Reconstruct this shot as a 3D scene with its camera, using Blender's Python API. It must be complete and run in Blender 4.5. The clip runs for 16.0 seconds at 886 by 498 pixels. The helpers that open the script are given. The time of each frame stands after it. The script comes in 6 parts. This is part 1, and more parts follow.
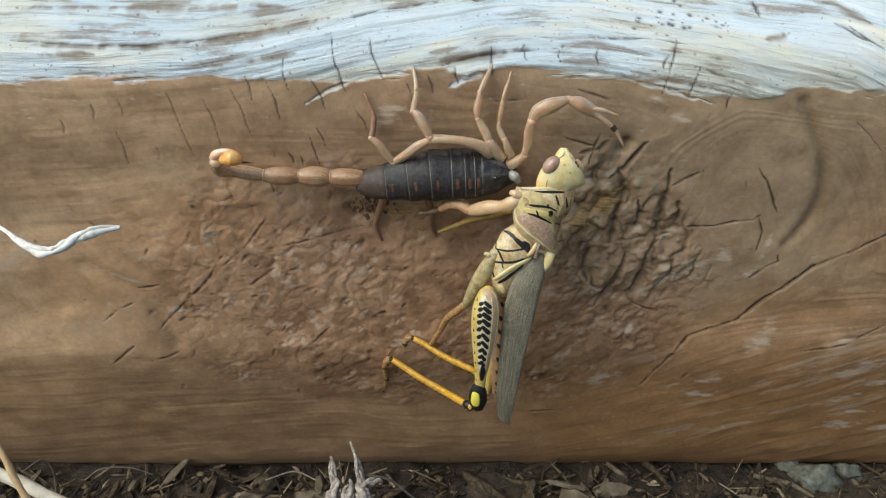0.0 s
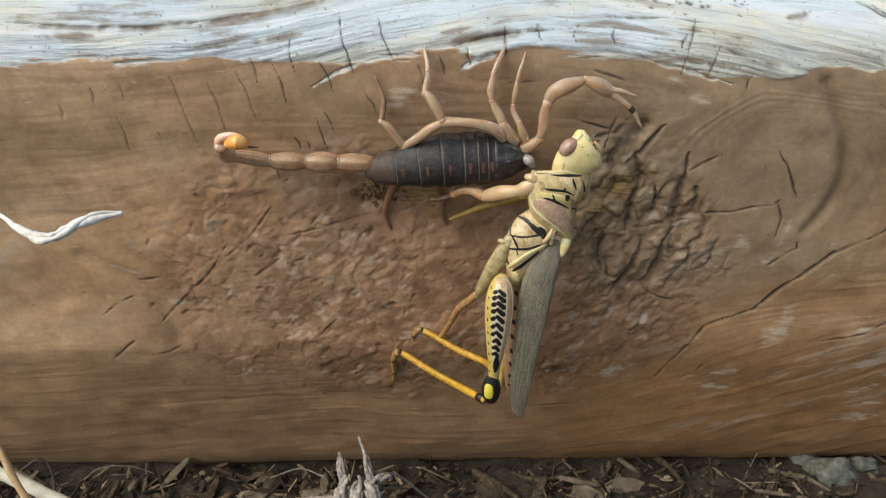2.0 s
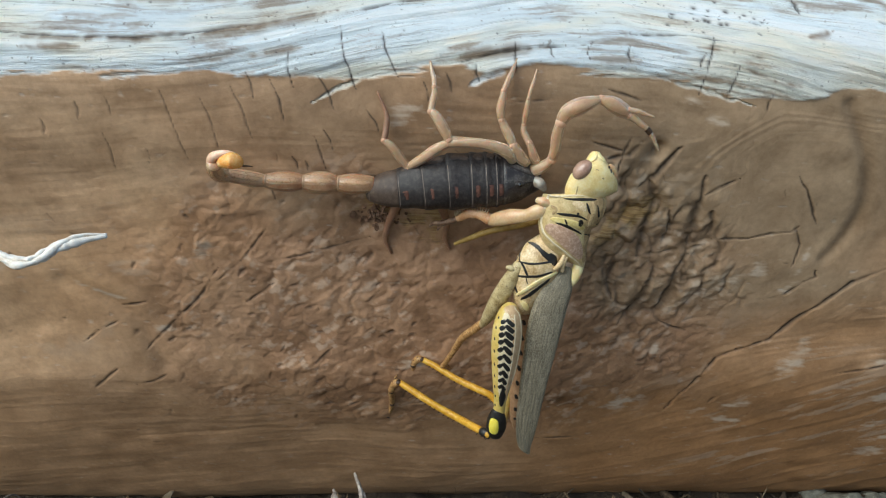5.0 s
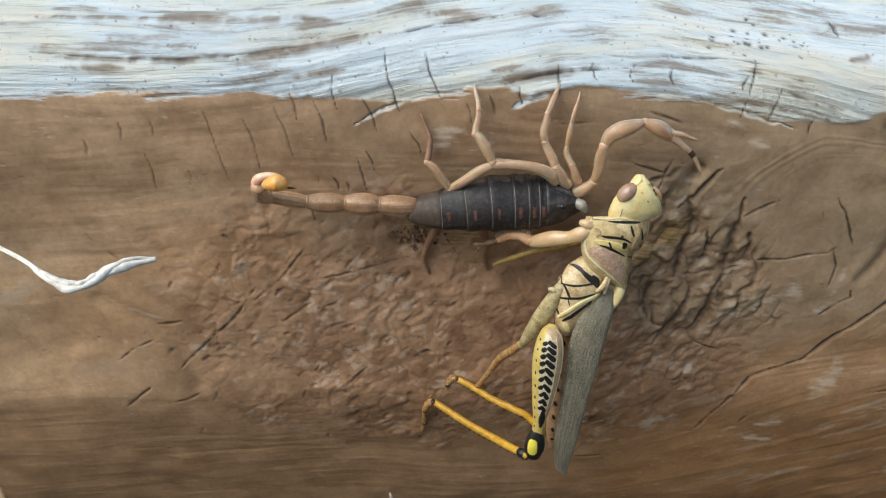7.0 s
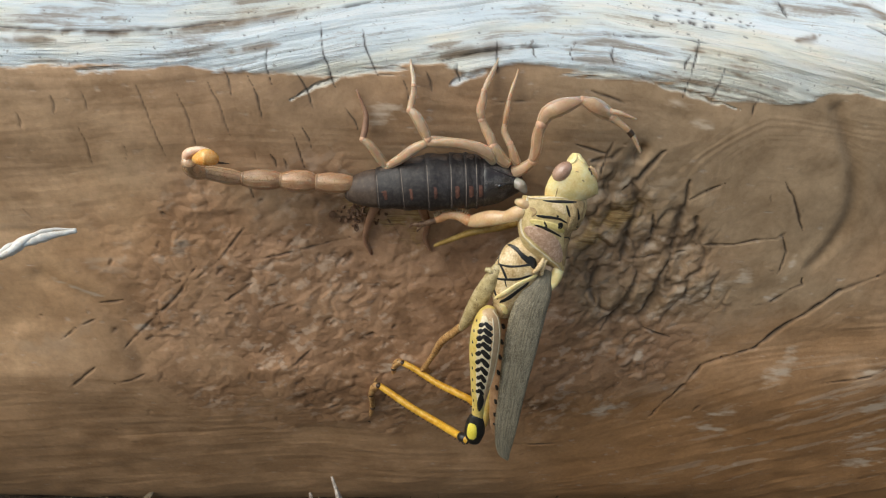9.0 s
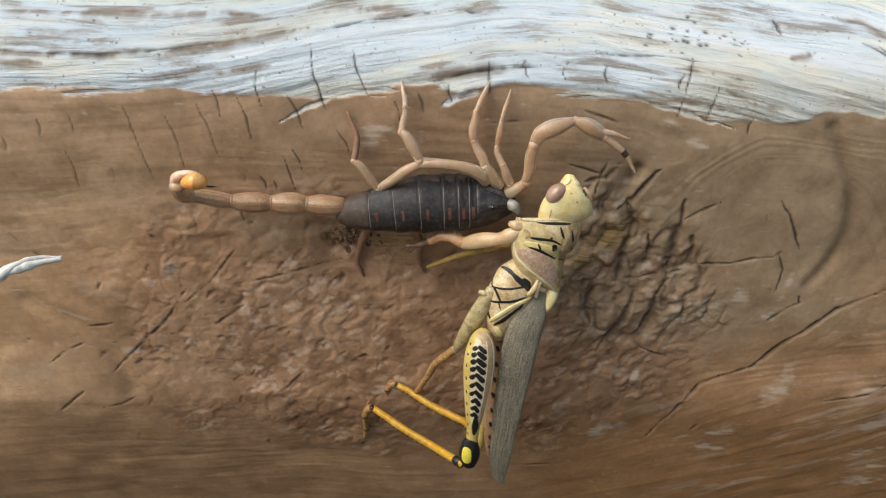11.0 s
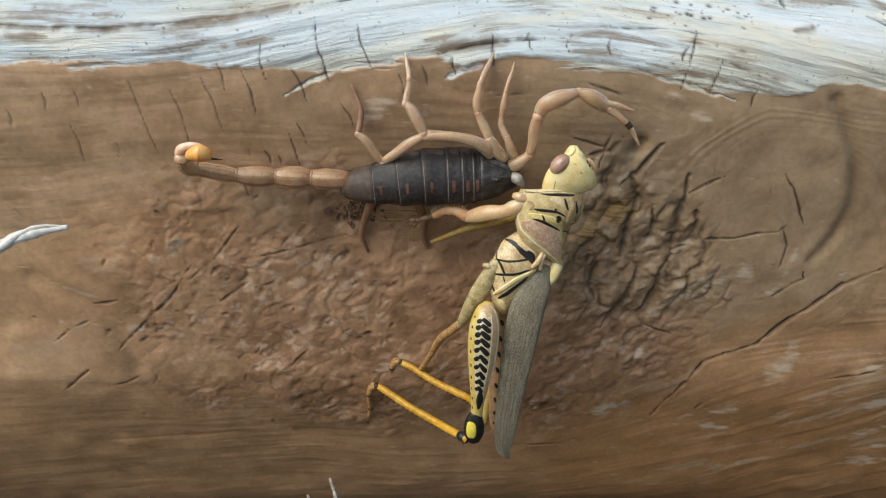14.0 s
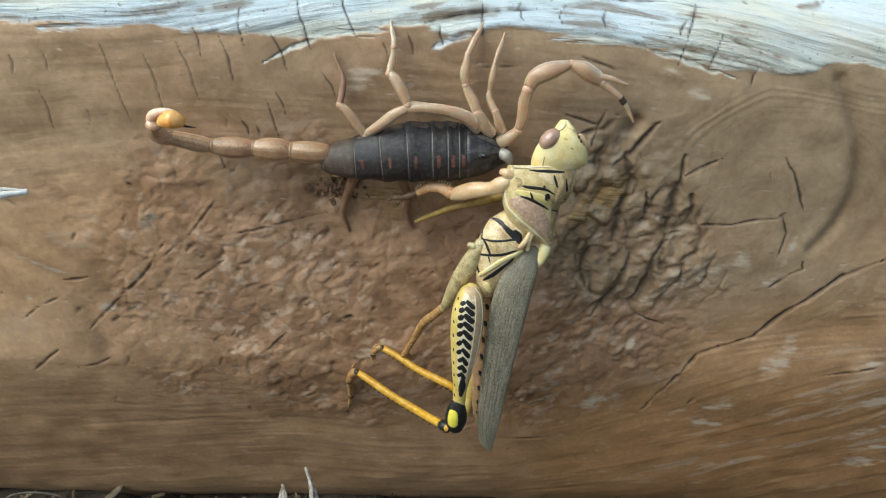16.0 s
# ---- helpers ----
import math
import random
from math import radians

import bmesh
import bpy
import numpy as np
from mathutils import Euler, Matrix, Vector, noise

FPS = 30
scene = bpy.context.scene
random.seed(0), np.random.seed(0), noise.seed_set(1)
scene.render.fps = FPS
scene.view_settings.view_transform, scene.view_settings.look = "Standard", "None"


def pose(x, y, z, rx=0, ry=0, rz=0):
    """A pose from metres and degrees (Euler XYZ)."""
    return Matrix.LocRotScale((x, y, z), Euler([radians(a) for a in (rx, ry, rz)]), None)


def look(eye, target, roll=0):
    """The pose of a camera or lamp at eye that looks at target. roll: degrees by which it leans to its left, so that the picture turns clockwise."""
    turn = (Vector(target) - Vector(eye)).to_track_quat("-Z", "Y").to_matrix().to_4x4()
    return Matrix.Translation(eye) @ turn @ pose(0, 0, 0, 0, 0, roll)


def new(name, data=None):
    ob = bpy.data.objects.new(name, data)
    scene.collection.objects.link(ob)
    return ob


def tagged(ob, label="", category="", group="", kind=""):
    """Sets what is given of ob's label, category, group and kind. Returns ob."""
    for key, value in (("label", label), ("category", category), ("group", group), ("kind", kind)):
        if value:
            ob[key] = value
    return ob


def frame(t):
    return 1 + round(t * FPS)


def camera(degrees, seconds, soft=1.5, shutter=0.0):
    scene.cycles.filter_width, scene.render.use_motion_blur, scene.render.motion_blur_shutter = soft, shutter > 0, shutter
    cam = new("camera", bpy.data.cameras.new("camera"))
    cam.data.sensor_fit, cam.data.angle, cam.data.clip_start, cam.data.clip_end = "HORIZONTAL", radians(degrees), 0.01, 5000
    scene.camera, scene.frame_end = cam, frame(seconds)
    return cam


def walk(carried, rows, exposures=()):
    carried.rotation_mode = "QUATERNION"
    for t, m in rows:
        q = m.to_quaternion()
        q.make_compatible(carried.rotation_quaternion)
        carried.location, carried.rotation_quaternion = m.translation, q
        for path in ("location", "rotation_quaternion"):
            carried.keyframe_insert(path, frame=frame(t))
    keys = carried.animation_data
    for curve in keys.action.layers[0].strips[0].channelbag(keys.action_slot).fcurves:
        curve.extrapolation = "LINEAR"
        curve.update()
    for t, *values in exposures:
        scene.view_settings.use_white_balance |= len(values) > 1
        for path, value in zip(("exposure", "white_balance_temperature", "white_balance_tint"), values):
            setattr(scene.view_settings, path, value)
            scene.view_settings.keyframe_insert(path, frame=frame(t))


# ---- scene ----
# Units below are millimetres, turned into metres where meshes are made.
MM = 0.001

cam = camera(59.0, 16.0, soft=1.2)
PATH = [
    (0, 0.00000, 0.02191, 0.10191, 66.000, 0.000, -0.000),
    (0.5, 0.00116, 0.02279, 0.10158, 65.901, 0.185, -0.133),
    (1, 0.00179, 0.02219, 0.10055, 65.823, -0.050, -0.097),
    (1.5, 0.00074, 0.02344, 0.10012, 65.864, 0.066, -0.240),
    (2, -0.00263, 0.02424, 0.09854, 66.178, 0.124, -0.564),
    (2.5, -0.00442, 0.02560, 0.09886, 66.469, 0.005, -0.909),
    (3, -0.00651, 0.02776, 0.09733, 66.684, -0.168, -1.208),
    (3.5, -0.00787, 0.02814, 0.09527, 66.811, -0.233, -1.612),
    (4, -0.00766, 0.03162, 0.10063, 66.651, -0.155, -1.866),
    (4.2, -0.00483, 0.03090, 0.10005, 66.808, -0.196, -1.668),
    (6.3, -0.00818, 0.02991, 0.09497, 67.986, -1.183, -1.405),
    (6.5, -0.00991, 0.03210, 0.09811, 67.979, -0.960, -1.542),
    (7, -0.01102, 0.03098, 0.09880, 68.042, -0.918, -1.527),
    (7.5, -0.00488, 0.03014, 0.09726, 67.957, -0.854, -0.939),
    (8, -0.00219, 0.03141, 0.09738, 67.875, -0.958, -1.024),
    (8.5, -0.00155, 0.03090, 0.09687, 67.936, -1.149, -0.880),
    (9, -0.00170, 0.03115, 0.09598, 68.013, -1.363, -0.729),
    (9.2, -0.00079, 0.03142, 0.09642, 67.822, -1.533, -0.800),
    (11.3, -0.00127, 0.03320, 0.09741, 68.509, -1.029, -1.108),
    (11.5, -0.00086, 0.03252, 0.09667, 68.497, -1.045, -1.031),
    (12, 0.00036, 0.03271, 0.09659, 68.492, -1.424, -0.856),
    (12.5, 0.00026, 0.03225, 0.09531, 68.642, -1.807, -0.878),
    (13, 0.00057, 0.03239, 0.09368, 68.624, -1.909, -0.913),
    (13.5, -0.00043, 0.03196, 0.09546, 68.666, -1.390, -0.981),
    (14, -0.00143, 0.03171, 0.09404, 68.608, -0.899, -0.999),
    (14.5, -0.00162, 0.03160, 0.09318, 68.498, -1.024, -1.158),
    (15, -0.00135, 0.03419, 0.09242, 68.614, -1.321, -1.360),
    (15.5, 0.00100, 0.03605, 0.09093, 68.756, -2.030, -1.084),
    (16, 0.00065, 0.03471, 0.08956, 68.894, -2.020, -0.646),
]
# seconds, stops, kelvin, tint
EXPOSURES = [(0, 0.22, 5970, -2), (1, 0.23, 6320, 2), (2.5, 0.23, 6270, 2), (3.5, 0.42, 6020, -2), (4.2, 0.26, 5920, -2), (6.5, 0.22, 5920, 0), (8, 0.23, 6420, 2), (9, 0.23, 6420, 2), (11.5, 0.23, 6370, 4), (12.5, 0.23, 6470, 4), (13.5, 0.23, 6220, 2), (14.5, 0.22, 6370, 0), (16, 0.46, 5770, -6)]
walk(cam, [(t, pose(x, y, z, rx, ry, rz)) for t, x, y, z, rx, ry, rz in PATH], EXPOSURES)

# ---- world and light: open shade under a bright sky, light coming over the log's crest ----
SUN_EL, SUN_AZ = 47.0, 238.0
world = bpy.data.worlds.new("world")
scene.world = world
world.use_nodes = True
wn = world.node_tree.nodes
sky = wn.new("ShaderNodeTexSky")
sky.sky_type = "NISHITA"
sky.sun_disc = False
sky.sun_elevation, sky.sun_rotation = radians(SUN_EL), radians(SUN_AZ)
sky.air_density, sky.dust_density, sky.ozone_density = 1.0, 2.0, 1.0
wn["Background"].inputs["Strength"].default_value = 0.12
world.node_tree.links.new(sky.outputs[0], wn["Background"].inputs["Color"])
sun_data = bpy.data.lights.new("sun", "SUN")
sun_data.energy, sun_data.angle, sun_data.color = 2.5, radians(55), (1.0, 0.95, 0.89)
sun = new("sun", sun_data)
sun.matrix_world = look((-math.sin(radians(SUN_AZ)) * -1.0, math.cos(radians(SUN_AZ)), math.tan(radians(SUN_EL))), (0, 0, 0))


# ---- materials ----
def nodes_of(name):
    m = bpy.data.materials.new(name)
    m.use_nodes = True
    return m, m.node_tree.nodes, m.node_tree.links, m.node_tree.nodes["Principled BSDF"]


def ramp(nodes, links, fac, stops):
    r = nodes.new("ShaderNodeValToRGB")
    while len(r.color_ramp.elements) < len(stops):
        r.color_ramp.elements.new(0.5)
    for e, (p, c) in zip(r.color_ramp.elements, stops):
        e.position, e.color = p, (*c, 1)
    links.new(fac, r.inputs[0])
    return r.outputs[0]


def noise_of(nodes, links, vec, scale, detail=4.0, rough=0.6, stretch=None):
    n = nodes.new("ShaderNodeTexNoise")
    n.inputs["Scale"].default_value, n.inputs["Detail"].default_value, n.inputs["Roughness"].default_value = scale, detail, rough
    if stretch:
        mp = nodes.new("ShaderNodeMapping")
        mp.inputs["Scale"].default_value = stretch
        links.new(vec, mp.inputs[0])
        vec = mp.outputs[0]
    links.new(vec, n.inputs["Vector"])
    return n.outputs["Fac"]


def mix(nodes, links, fac, a, b, how="MIX"):
    n = nodes.new("ShaderNodeMix")
    n.data_type, n.blend_type = "RGBA", how
    for socket, v in ((n.inputs[0], fac), (n.inputs[6], a), (n.inputs[7], b)):
        if isinstance(v, (int, float)):
            socket.default_value = v
        elif isinstance(v, tuple):
            socket.default_value = (*v, 1)
        else:
            links.new(v, socket)
    return n.outputs[2]


def sums(nodes, links, op, a, b, clamp=False):
    n = nodes.new("ShaderNodeMath")
    n.operation, n.use_clamp = op, clamp
    for socket, v in zip(n.inputs, (a, b)):
        if isinstance(v, (int, float)):
            socket.default_value = v
        else:
            links.new(v, socket)
    return n.outputs[0]


def bumped(nodes, links, bsdf, height, distance, strength=1.0):
    b = nodes.new("ShaderNodeBump")
    b.inputs["Distance"].default_value, b.inputs["Strength"].default_value = distance, strength
    links.new(height, b.inputs["Height"])
    links.new(b.outputs[0], bsdf.inputs["Normal"])


def body_material(name, dark, mid, light, size=1.2, rough=0.4, bump=0.04, sss=0.0, coat=0.0, spots=None, clear=0.0):
    """Chitin, straw, stone: mottled at two scales, size in mm, bump in mm."""
    m, n, l, p = nodes_of(name)
    co = n.new("ShaderNodeTexCoord").outputs["Object"]
    big = noise_of(n, l, co, 1000.0 / size, 5, 0.6)
    fine = noise_of(n, l, co, 6500.0 / size, 4, 0.7)
    both = sums(n, l, "ADD", sums(n, l, "MULTIPLY", big, 0.65), sums(n, l, "MULTIPLY", fine, 0.35))
    colour = ramp(n, l, both, [(0.34, dark), (0.5, mid), (0.66, light)])
    if spots:
        s = noise_of(n, l, co, 2600.0 / size, 2, 0.5)
        colour = mix(n, l, ramp(n, l, s, [(0.6, (0, 0, 0)), (0.68, (1, 1, 1))]), colour, spots)
    l.new(colour, p.inputs["Base Color"])
    l.new(ramp(n, l, fine, [(0.3, (rough * 0.8,) * 3), (0.7, (min(1, rough * 1.25),) * 3)]), p.inputs["Roughness"])
    if sss:
        p.inputs["Subsurface Weight"].default_value = sss
        p.inputs["Subsurface Radius"].default_value = (1.0, 0.5, 0.3)
        p.inputs["Subsurface Scale"].default_value = 0.0008
    p.inputs["Transmission Weight"].default_value, p.inputs["IOR"].default_value = clear, 1.4
    p.inputs["Coat Weight"].default_value = coat
    p.inputs["Coat Roughness"].default_value = 0.25
    bumped(n, l, p, both, bump * MM)
    return m


def log_material():
    m, n, l, p = nodes_of("driftwood")
    at = {}
    for key in ("grain", "weather", "burl", "crack", "fleck", "tone", "ash", "ochre", "band", "worn_lit", "rusty", "streak", "cream"):
        a = n.new("ShaderNodeAttribute")
        a.attribute_name = key
        at[key] = a
    fac = {key: a.outputs["Fac"] for key, a in at.items()}
    g, co = at["grain"].outputs["Vector"], n.new("ShaderNodeTexCoord").outputs["Object"]
    fibre = noise_of(n, l, g, 1.0, 6, 0.65, (0.05, 1.1, 1))
    thread = noise_of(n, l, g, 1.0, 5, 0.7, (0.12, 3.6, 1))
    speck = noise_of(n, l, co, 1300, 4, 0.6)
    mott = noise_of(n, l, co, 230, 6, 0.6)
    # sheltered wood: grey-brown, rosy on the burl, grey by the knot, ochre towards the ground
    plain = mix(n, l, fac["burl"], (0.395, 0.24, 0.13), (0.36, 0.203, 0.111))
    plain = mix(n, l, fac["ash"], plain, (0.385, 0.258, 0.15))
    plain = mix(n, l, fac["ochre"], plain, (0.335, 0.17, 0.07))
    # grain and mottling, light to dark; tone also carries painted shade and light
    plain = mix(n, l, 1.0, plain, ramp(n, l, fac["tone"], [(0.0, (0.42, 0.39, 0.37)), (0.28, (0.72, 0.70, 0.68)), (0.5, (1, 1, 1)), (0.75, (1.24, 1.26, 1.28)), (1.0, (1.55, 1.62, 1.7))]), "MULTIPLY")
    plain = mix(n, l, 1.0, plain, ramp(n, l, mott, [(0.34, (0.84, 0.82, 0.8)), (0.5, (1, 1, 1)), (0.66, (1.14, 1.15, 1.17))]), "MULTIPLY")
    plain = mix(n, l, 1.0, plain, ramp(n, l, thread, [(0.33, (0.965, 0.96, 0.955)), (0.5, (1, 1, 1)), (0.66, (1.03, 1.03, 1.035))]), "MULTIPLY")
    plain = mix(n, l, 1.0, plain, ramp(n, l, speck, [(0.3, (0.9, 0.89, 0.88)), (0.5, (1, 1, 1)), (0.7, (1.08, 1.08, 1.09))]), "MULTIPLY")
    face = mix(n, l, fac["worn_lit"], plain, mix(n, l, fac["ash"], (0.56, 0.41, 0.295), (0.54, 0.43, 0.32)))
    face = mix(n, l, fac["fleck"], face, (0.62, 0.485, 0.36))
    face = mix(n, l, fac["rusty"], face, ramp(n, l, thread, [(0.35, (0.10, 0.052, 0.016)), (0.5, (0.30, 0.175, 0.055)), (0.65, (0.47, 0.33, 0.15))]))
    # bleached crest
    patchy = noise_of(n, l, g, 1.0, 5, 0.62, (0.03, 0.34, 1))
    top_mix = sums(n, l, "ADD", sums(n, l, "MULTIPLY", fac["streak"], 0.6), sums(n, l, "MULTIPLY", patchy, 0.2))
    top_mix = sums(n, l, "ADD", top_mix, sums(n, l, "MULTIPLY", fibre, 0.2))
    grey = ramp(n, l, top_mix, [(0.28, (0.42, 0.375, 0.33)), (0.36, (0.62, 0.62, 0.615)), (0.42, (0.76, 0.815, 0.84)), (0.53, (0.84, 0.895, 0.915)), (0.66, (0.92, 0.935, 0.93))])
    grey = mix(n, l, sums(n, l, "MULTIPLY", fac["cream"], 0.8), grey, mix(n, l, 1.0, grey, (1.03, 0.9, 0.71), "MULTIPLY"))
    hair = sums(n, l, "MULTIPLY", ramp(n, l, thread, [(0.36, (1, 1, 1)), (0.43, (0, 0, 0))]), ramp(n, l, patchy, [(0.42, (0.9, 0.9, 0.9)), (0.6, (0.2, 0.2, 0.2))]))
    grey = mix(n, l, sums(n, l, "MULTIPLY", hair, 0.75), grey, (0.36, 0.29, 0.235))
    gloss = ramp(n, l, thread, [(0.56, (0, 0, 0)), (0.66, (1, 1, 1))])
    grey = mix(n, l, sums(n, l, "MULTIPLY", gloss, 0.5), grey, (0.88, 0.89, 0.88))
    grey = mix(n, l, sums(n, l, "MULTIPLY", ramp(n, l, speck, [(0.65, (0, 0, 0)), (0.7, (1, 1, 1))]), 0.6), grey, (0.2, 0.16, 0.13))
    grey = mix(n, l, sums(n, l, "MULTIPLY", fac["band"], sums(n, l, "ADD", fibre, 0.35)), grey, (0.27, 0.18, 0.11))
    wood = mix(n, l, fac["weather"], face, grey)
    wood = mix(n, l, sums(n, l, "MULTIPLY", fac["crack"], 0.9), wood, (0.04, 0.026, 0.018))
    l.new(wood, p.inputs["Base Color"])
    l.new(ramp(n, l, mott, [(0.3, (0.48,) * 3), (0.7, (0.72,) * 3)]), p.inputs["Roughness"])
    p.inputs["Specular IOR Level"].default_value = 0.4
    fibrous = sums(n, l, "ADD", sums(n, l, "MULTIPLY", fac["weather"], 2.6), 0.06)
    relief = sums(n, l, "ADD", sums(n, l, "MULTIPLY", thread, fibrous), sums(n, l, "MULTIPLY", speck, sums(n, l, "ADD", sums(n, l, "MULTIPLY", fac["weather"], 0.9), 0.4)))
    bumped(n, l, p, sums(n, l, "ADD", relief, sums(n, l, "MULTIPLY", mott, 0.6)), 0.18 * MM)
    return m


def ground_material():
    m, n, l, p = nodes_of("forest_litter")
    co = n.new("ShaderNodeTexCoord").outputs["Object"]
    a, b = noise_of(n, l, co, 380, 6, 0.7), noise_of(n, l, co, 14, 4, 0.6)
    c = ramp(n, l, a, [(0.32, (0.018, 0.011, 0.006)), (0.5, (0.052, 0.033, 0.017)), (0.68, (0.14, 0.094, 0.052))])
    c = mix(n, l, 0.35, c, ramp(n, l, b, [(0.4, (0.035, 0.026, 0.018)), (0.62, (0.10, 0.075, 0.052))]))
    l.new(c, p.inputs["Base Color"])
    p.inputs["Roughness"].default_value = 0.95
    bumped(n, l, p, a, 1.5 * MM)
    return m


def wing_material():
    m, n, l, p = nodes_of("wing_membrane")
    at = n.new("ShaderNodeAttribute")
    at.attribute_name = "span"
    cells = n.new("ShaderNodeTexVoronoi")
    cells.feature = "DISTANCE_TO_EDGE"
    mp = n.new("ShaderNodeMapping")
    mp.inputs["Scale"].default_value = (90, 9, 1)
    l.new(at.outputs["Vector"], mp.inputs[0])
    l.new(mp.outputs[0], cells.inputs["Vector"])
    cells.inputs["Scale"].default_value = 1.0
    net = ramp(n, l, cells.outputs["Distance"], [(0.02, (1, 1, 1)), (0.13, (0, 0, 0))])
    blot = noise_of(n, l, at.outputs["Vector"], 1.0, 4, 0.6, (16, 5, 1))
    base = ramp(n, l, blot, [(0.35, (0.14, 0.113, 0.072)), (0.5, (0.205, 0.168, 0.11)), (0.66, (0.3, 0.248, 0.165))])
    l.new(mix(n, l, sums(n, l, "MULTIPLY", net, 0.55), base, (0.5, 0.43, 0.305)), p.inputs["Base Color"])
    p.inputs["Roughness"].default_value = 0.42
    bumped(n, l, p, net, 0.05 * MM)
    return m


WOOD = log_material()
LITTER = ground_material()
WING = wing_material()
VEIN = body_material("wing_vein", (0.1, 0.085, 0.06), (0.2, 0.172, 0.12), (0.36, 0.31, 0.22), 1.0, 0.4, 0.01)
TERGITE = body_material("dark_tergite", (0.014, 0.010, 0.009), (0.026, 0.02, 0.018), (0.06, 0.047, 0.04), 0.5, 0.5, 0.12, coat=0.12)
# The light blotches put pale grey sheen into the carapace colour.
CARAPACE = body_material("dark_carapace", (0.016, 0.012, 0.01), (0.036, 0.029, 0.026), (0.14, 0.12, 0.105), 1.5, 0.34, 0.16, coat=0.4)
TERGITE_BROWN = body_material("brown_tergite", (0.045, 0.028, 0.02), (0.07, 0.046, 0.033), (0.12, 0.085, 0.06), 0.8, 0.55, 0.08, coat=0.05)
PLEURA = body_material("brown_flank", (0.06, 0.035, 0.025), (0.10, 0.06, 0.042), (0.15, 0.095, 0.065), 0.9, 0.45, 0.04, sss=0.1)
RUST = body_material("rust_spot", (0.05, 0.024, 0.018), (0.12, 0.052, 0.036), (0.2, 0.095, 0.065), 0.5, 0.4, 0.02)
PALE_RIM = body_material("pale_rim", (0.14, 0.1, 0.08), (0.26, 0.2, 0.16), (0.4, 0.33, 0.27), 0.6, 0.4, 0.01)
TAIL = body_material("tail_segment", (0.36, 0.18, 0.085), (0.46, 0.25, 0.13), (0.57, 0.345, 0.2), 1.6, 0.34, 0.03, sss=0.6, coat=0.25, clear=0.25)
PANEL = body_material("pale_tail_panel", (0.5, 0.28, 0.145), (0.6, 0.365, 0.2), (0.68, 0.45, 0.275), 1.6, 0.3, 0.02, sss=0.5, coat=0.3, clear=0.2)
TAIL_KEEL = body_material("tail_keel", (0.24, 0.13, 0.065), (0.33, 0.19, 0.1), (0.42, 0.26, 0.15), 0.8, 0.4, 0.03)
LEG = body_material("scorpion_leg", (0.58, 0.36, 0.2), (0.68, 0.46, 0.28), (0.78, 0.58, 0.39), 1.5, 0.34, 0.02, sss=0.6, coat=0.2, clear=0.4)
# Darker leg colour with shade painted in, for low legs and one tarsus.
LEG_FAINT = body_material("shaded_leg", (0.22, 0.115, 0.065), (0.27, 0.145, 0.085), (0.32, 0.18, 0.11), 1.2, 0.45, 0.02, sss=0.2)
JOINT = body_material("leg_joint", (0.5, 0.27, 0.16), (0.6, 0.35, 0.22), (0.7, 0.46, 0.31), 0.8, 0.35, 0.02, sss=0.2)
BULB = body_material("venom_bulb", (0.86, 0.32, 0.06), (0.94, 0.44, 0.11), (0.97, 0.6, 0.24), 1.6, 0.25, 0.015, sss=0.35, coat=0.35)
BULB_PALE = body_material("pale_bulb_base", (0.78, 0.42, 0.26), (0.87, 0.54, 0.36), (0.92, 0.69, 0.52), 1.0, 0.3, 0.02, sss=0.3, coat=0.25)
STING = body_material("sting", (0.03, 0.018, 0.012), (0.06, 0.035, 0.02), (0.1, 0.06, 0.04), 0.5, 0.3, 0.01)
JAW = body_material("pale_jaw", (0.22, 0.19, 0.15), (0.31, 0.275, 0.225), (0.4, 0.36, 0.3), 0.8, 0.22, 0.015, sss=0.35, coat=0.5)
SHINY = body_material("black_eye", (0.006, 0.006, 0.007), (0.01, 0.01, 0.012), (0.02, 0.02, 0.02), 0.5, 0.1, 0.0, coat=1.0)
CREAM_PALE = body_material("pale_cream", (0.38, 0.235, 0.1), (0.66, 0.475, 0.245), (0.84, 0.68, 0.44), 1.5, 0.26, 0.06, coat=0.3)
RIM = body_material("cream_rim", (0.56, 0.44, 0.26), (0.7, 0.58, 0.38), (0.8, 0.7, 0.52), 0.6, 0.35, 0.03)
YELLOW = body_material("yellow_head", (0.74, 0.53, 0.2), (0.87, 0.68, 0.31), (0.94, 0.81, 0.5), 1.5, 0.34, 0.03, sss=0.15, coat=0.2)
BAND = body_material("yellow_band", (0.6, 0.45, 0.14), (0.74, 0.58, 0.22), (0.84, 0.7, 0.36), 1.0, 0.3, 0.04, coat=0.3)
CREAM = body_material("cream_plate", (0.42, 0.28, 0.12), (0.6, 0.44, 0.2), (0.78, 0.61, 0.34), 1.1, 0.3, 0.06, sss=0.1, coat=0.35)
OLIVE = body_material("olive_back", (0.22, 0.135, 0.06), (0.42, 0.28, 0.13), (0.6, 0.44, 0.23), 0.8, 0.42, 0.05)
PINK = body_material("granular_lobe", (0.4, 0.225, 0.14), (0.55, 0.345, 0.225), (0.79, 0.58, 0.44), 0.36, 0.32, 0.2, coat=0.3)
BLACK = body_material("black_mark", (0.01, 0.009, 0.008), (0.018, 0.016, 0.014), (0.035, 0.03, 0.026), 0.6, 0.38, 0.02)
EYE = body_material("brown_eye", (0.3, 0.16, 0.1), (0.42, 0.25, 0.17), (0.52, 0.35, 0.25), 2.2, 0.18, 0.006, coat=1.0)
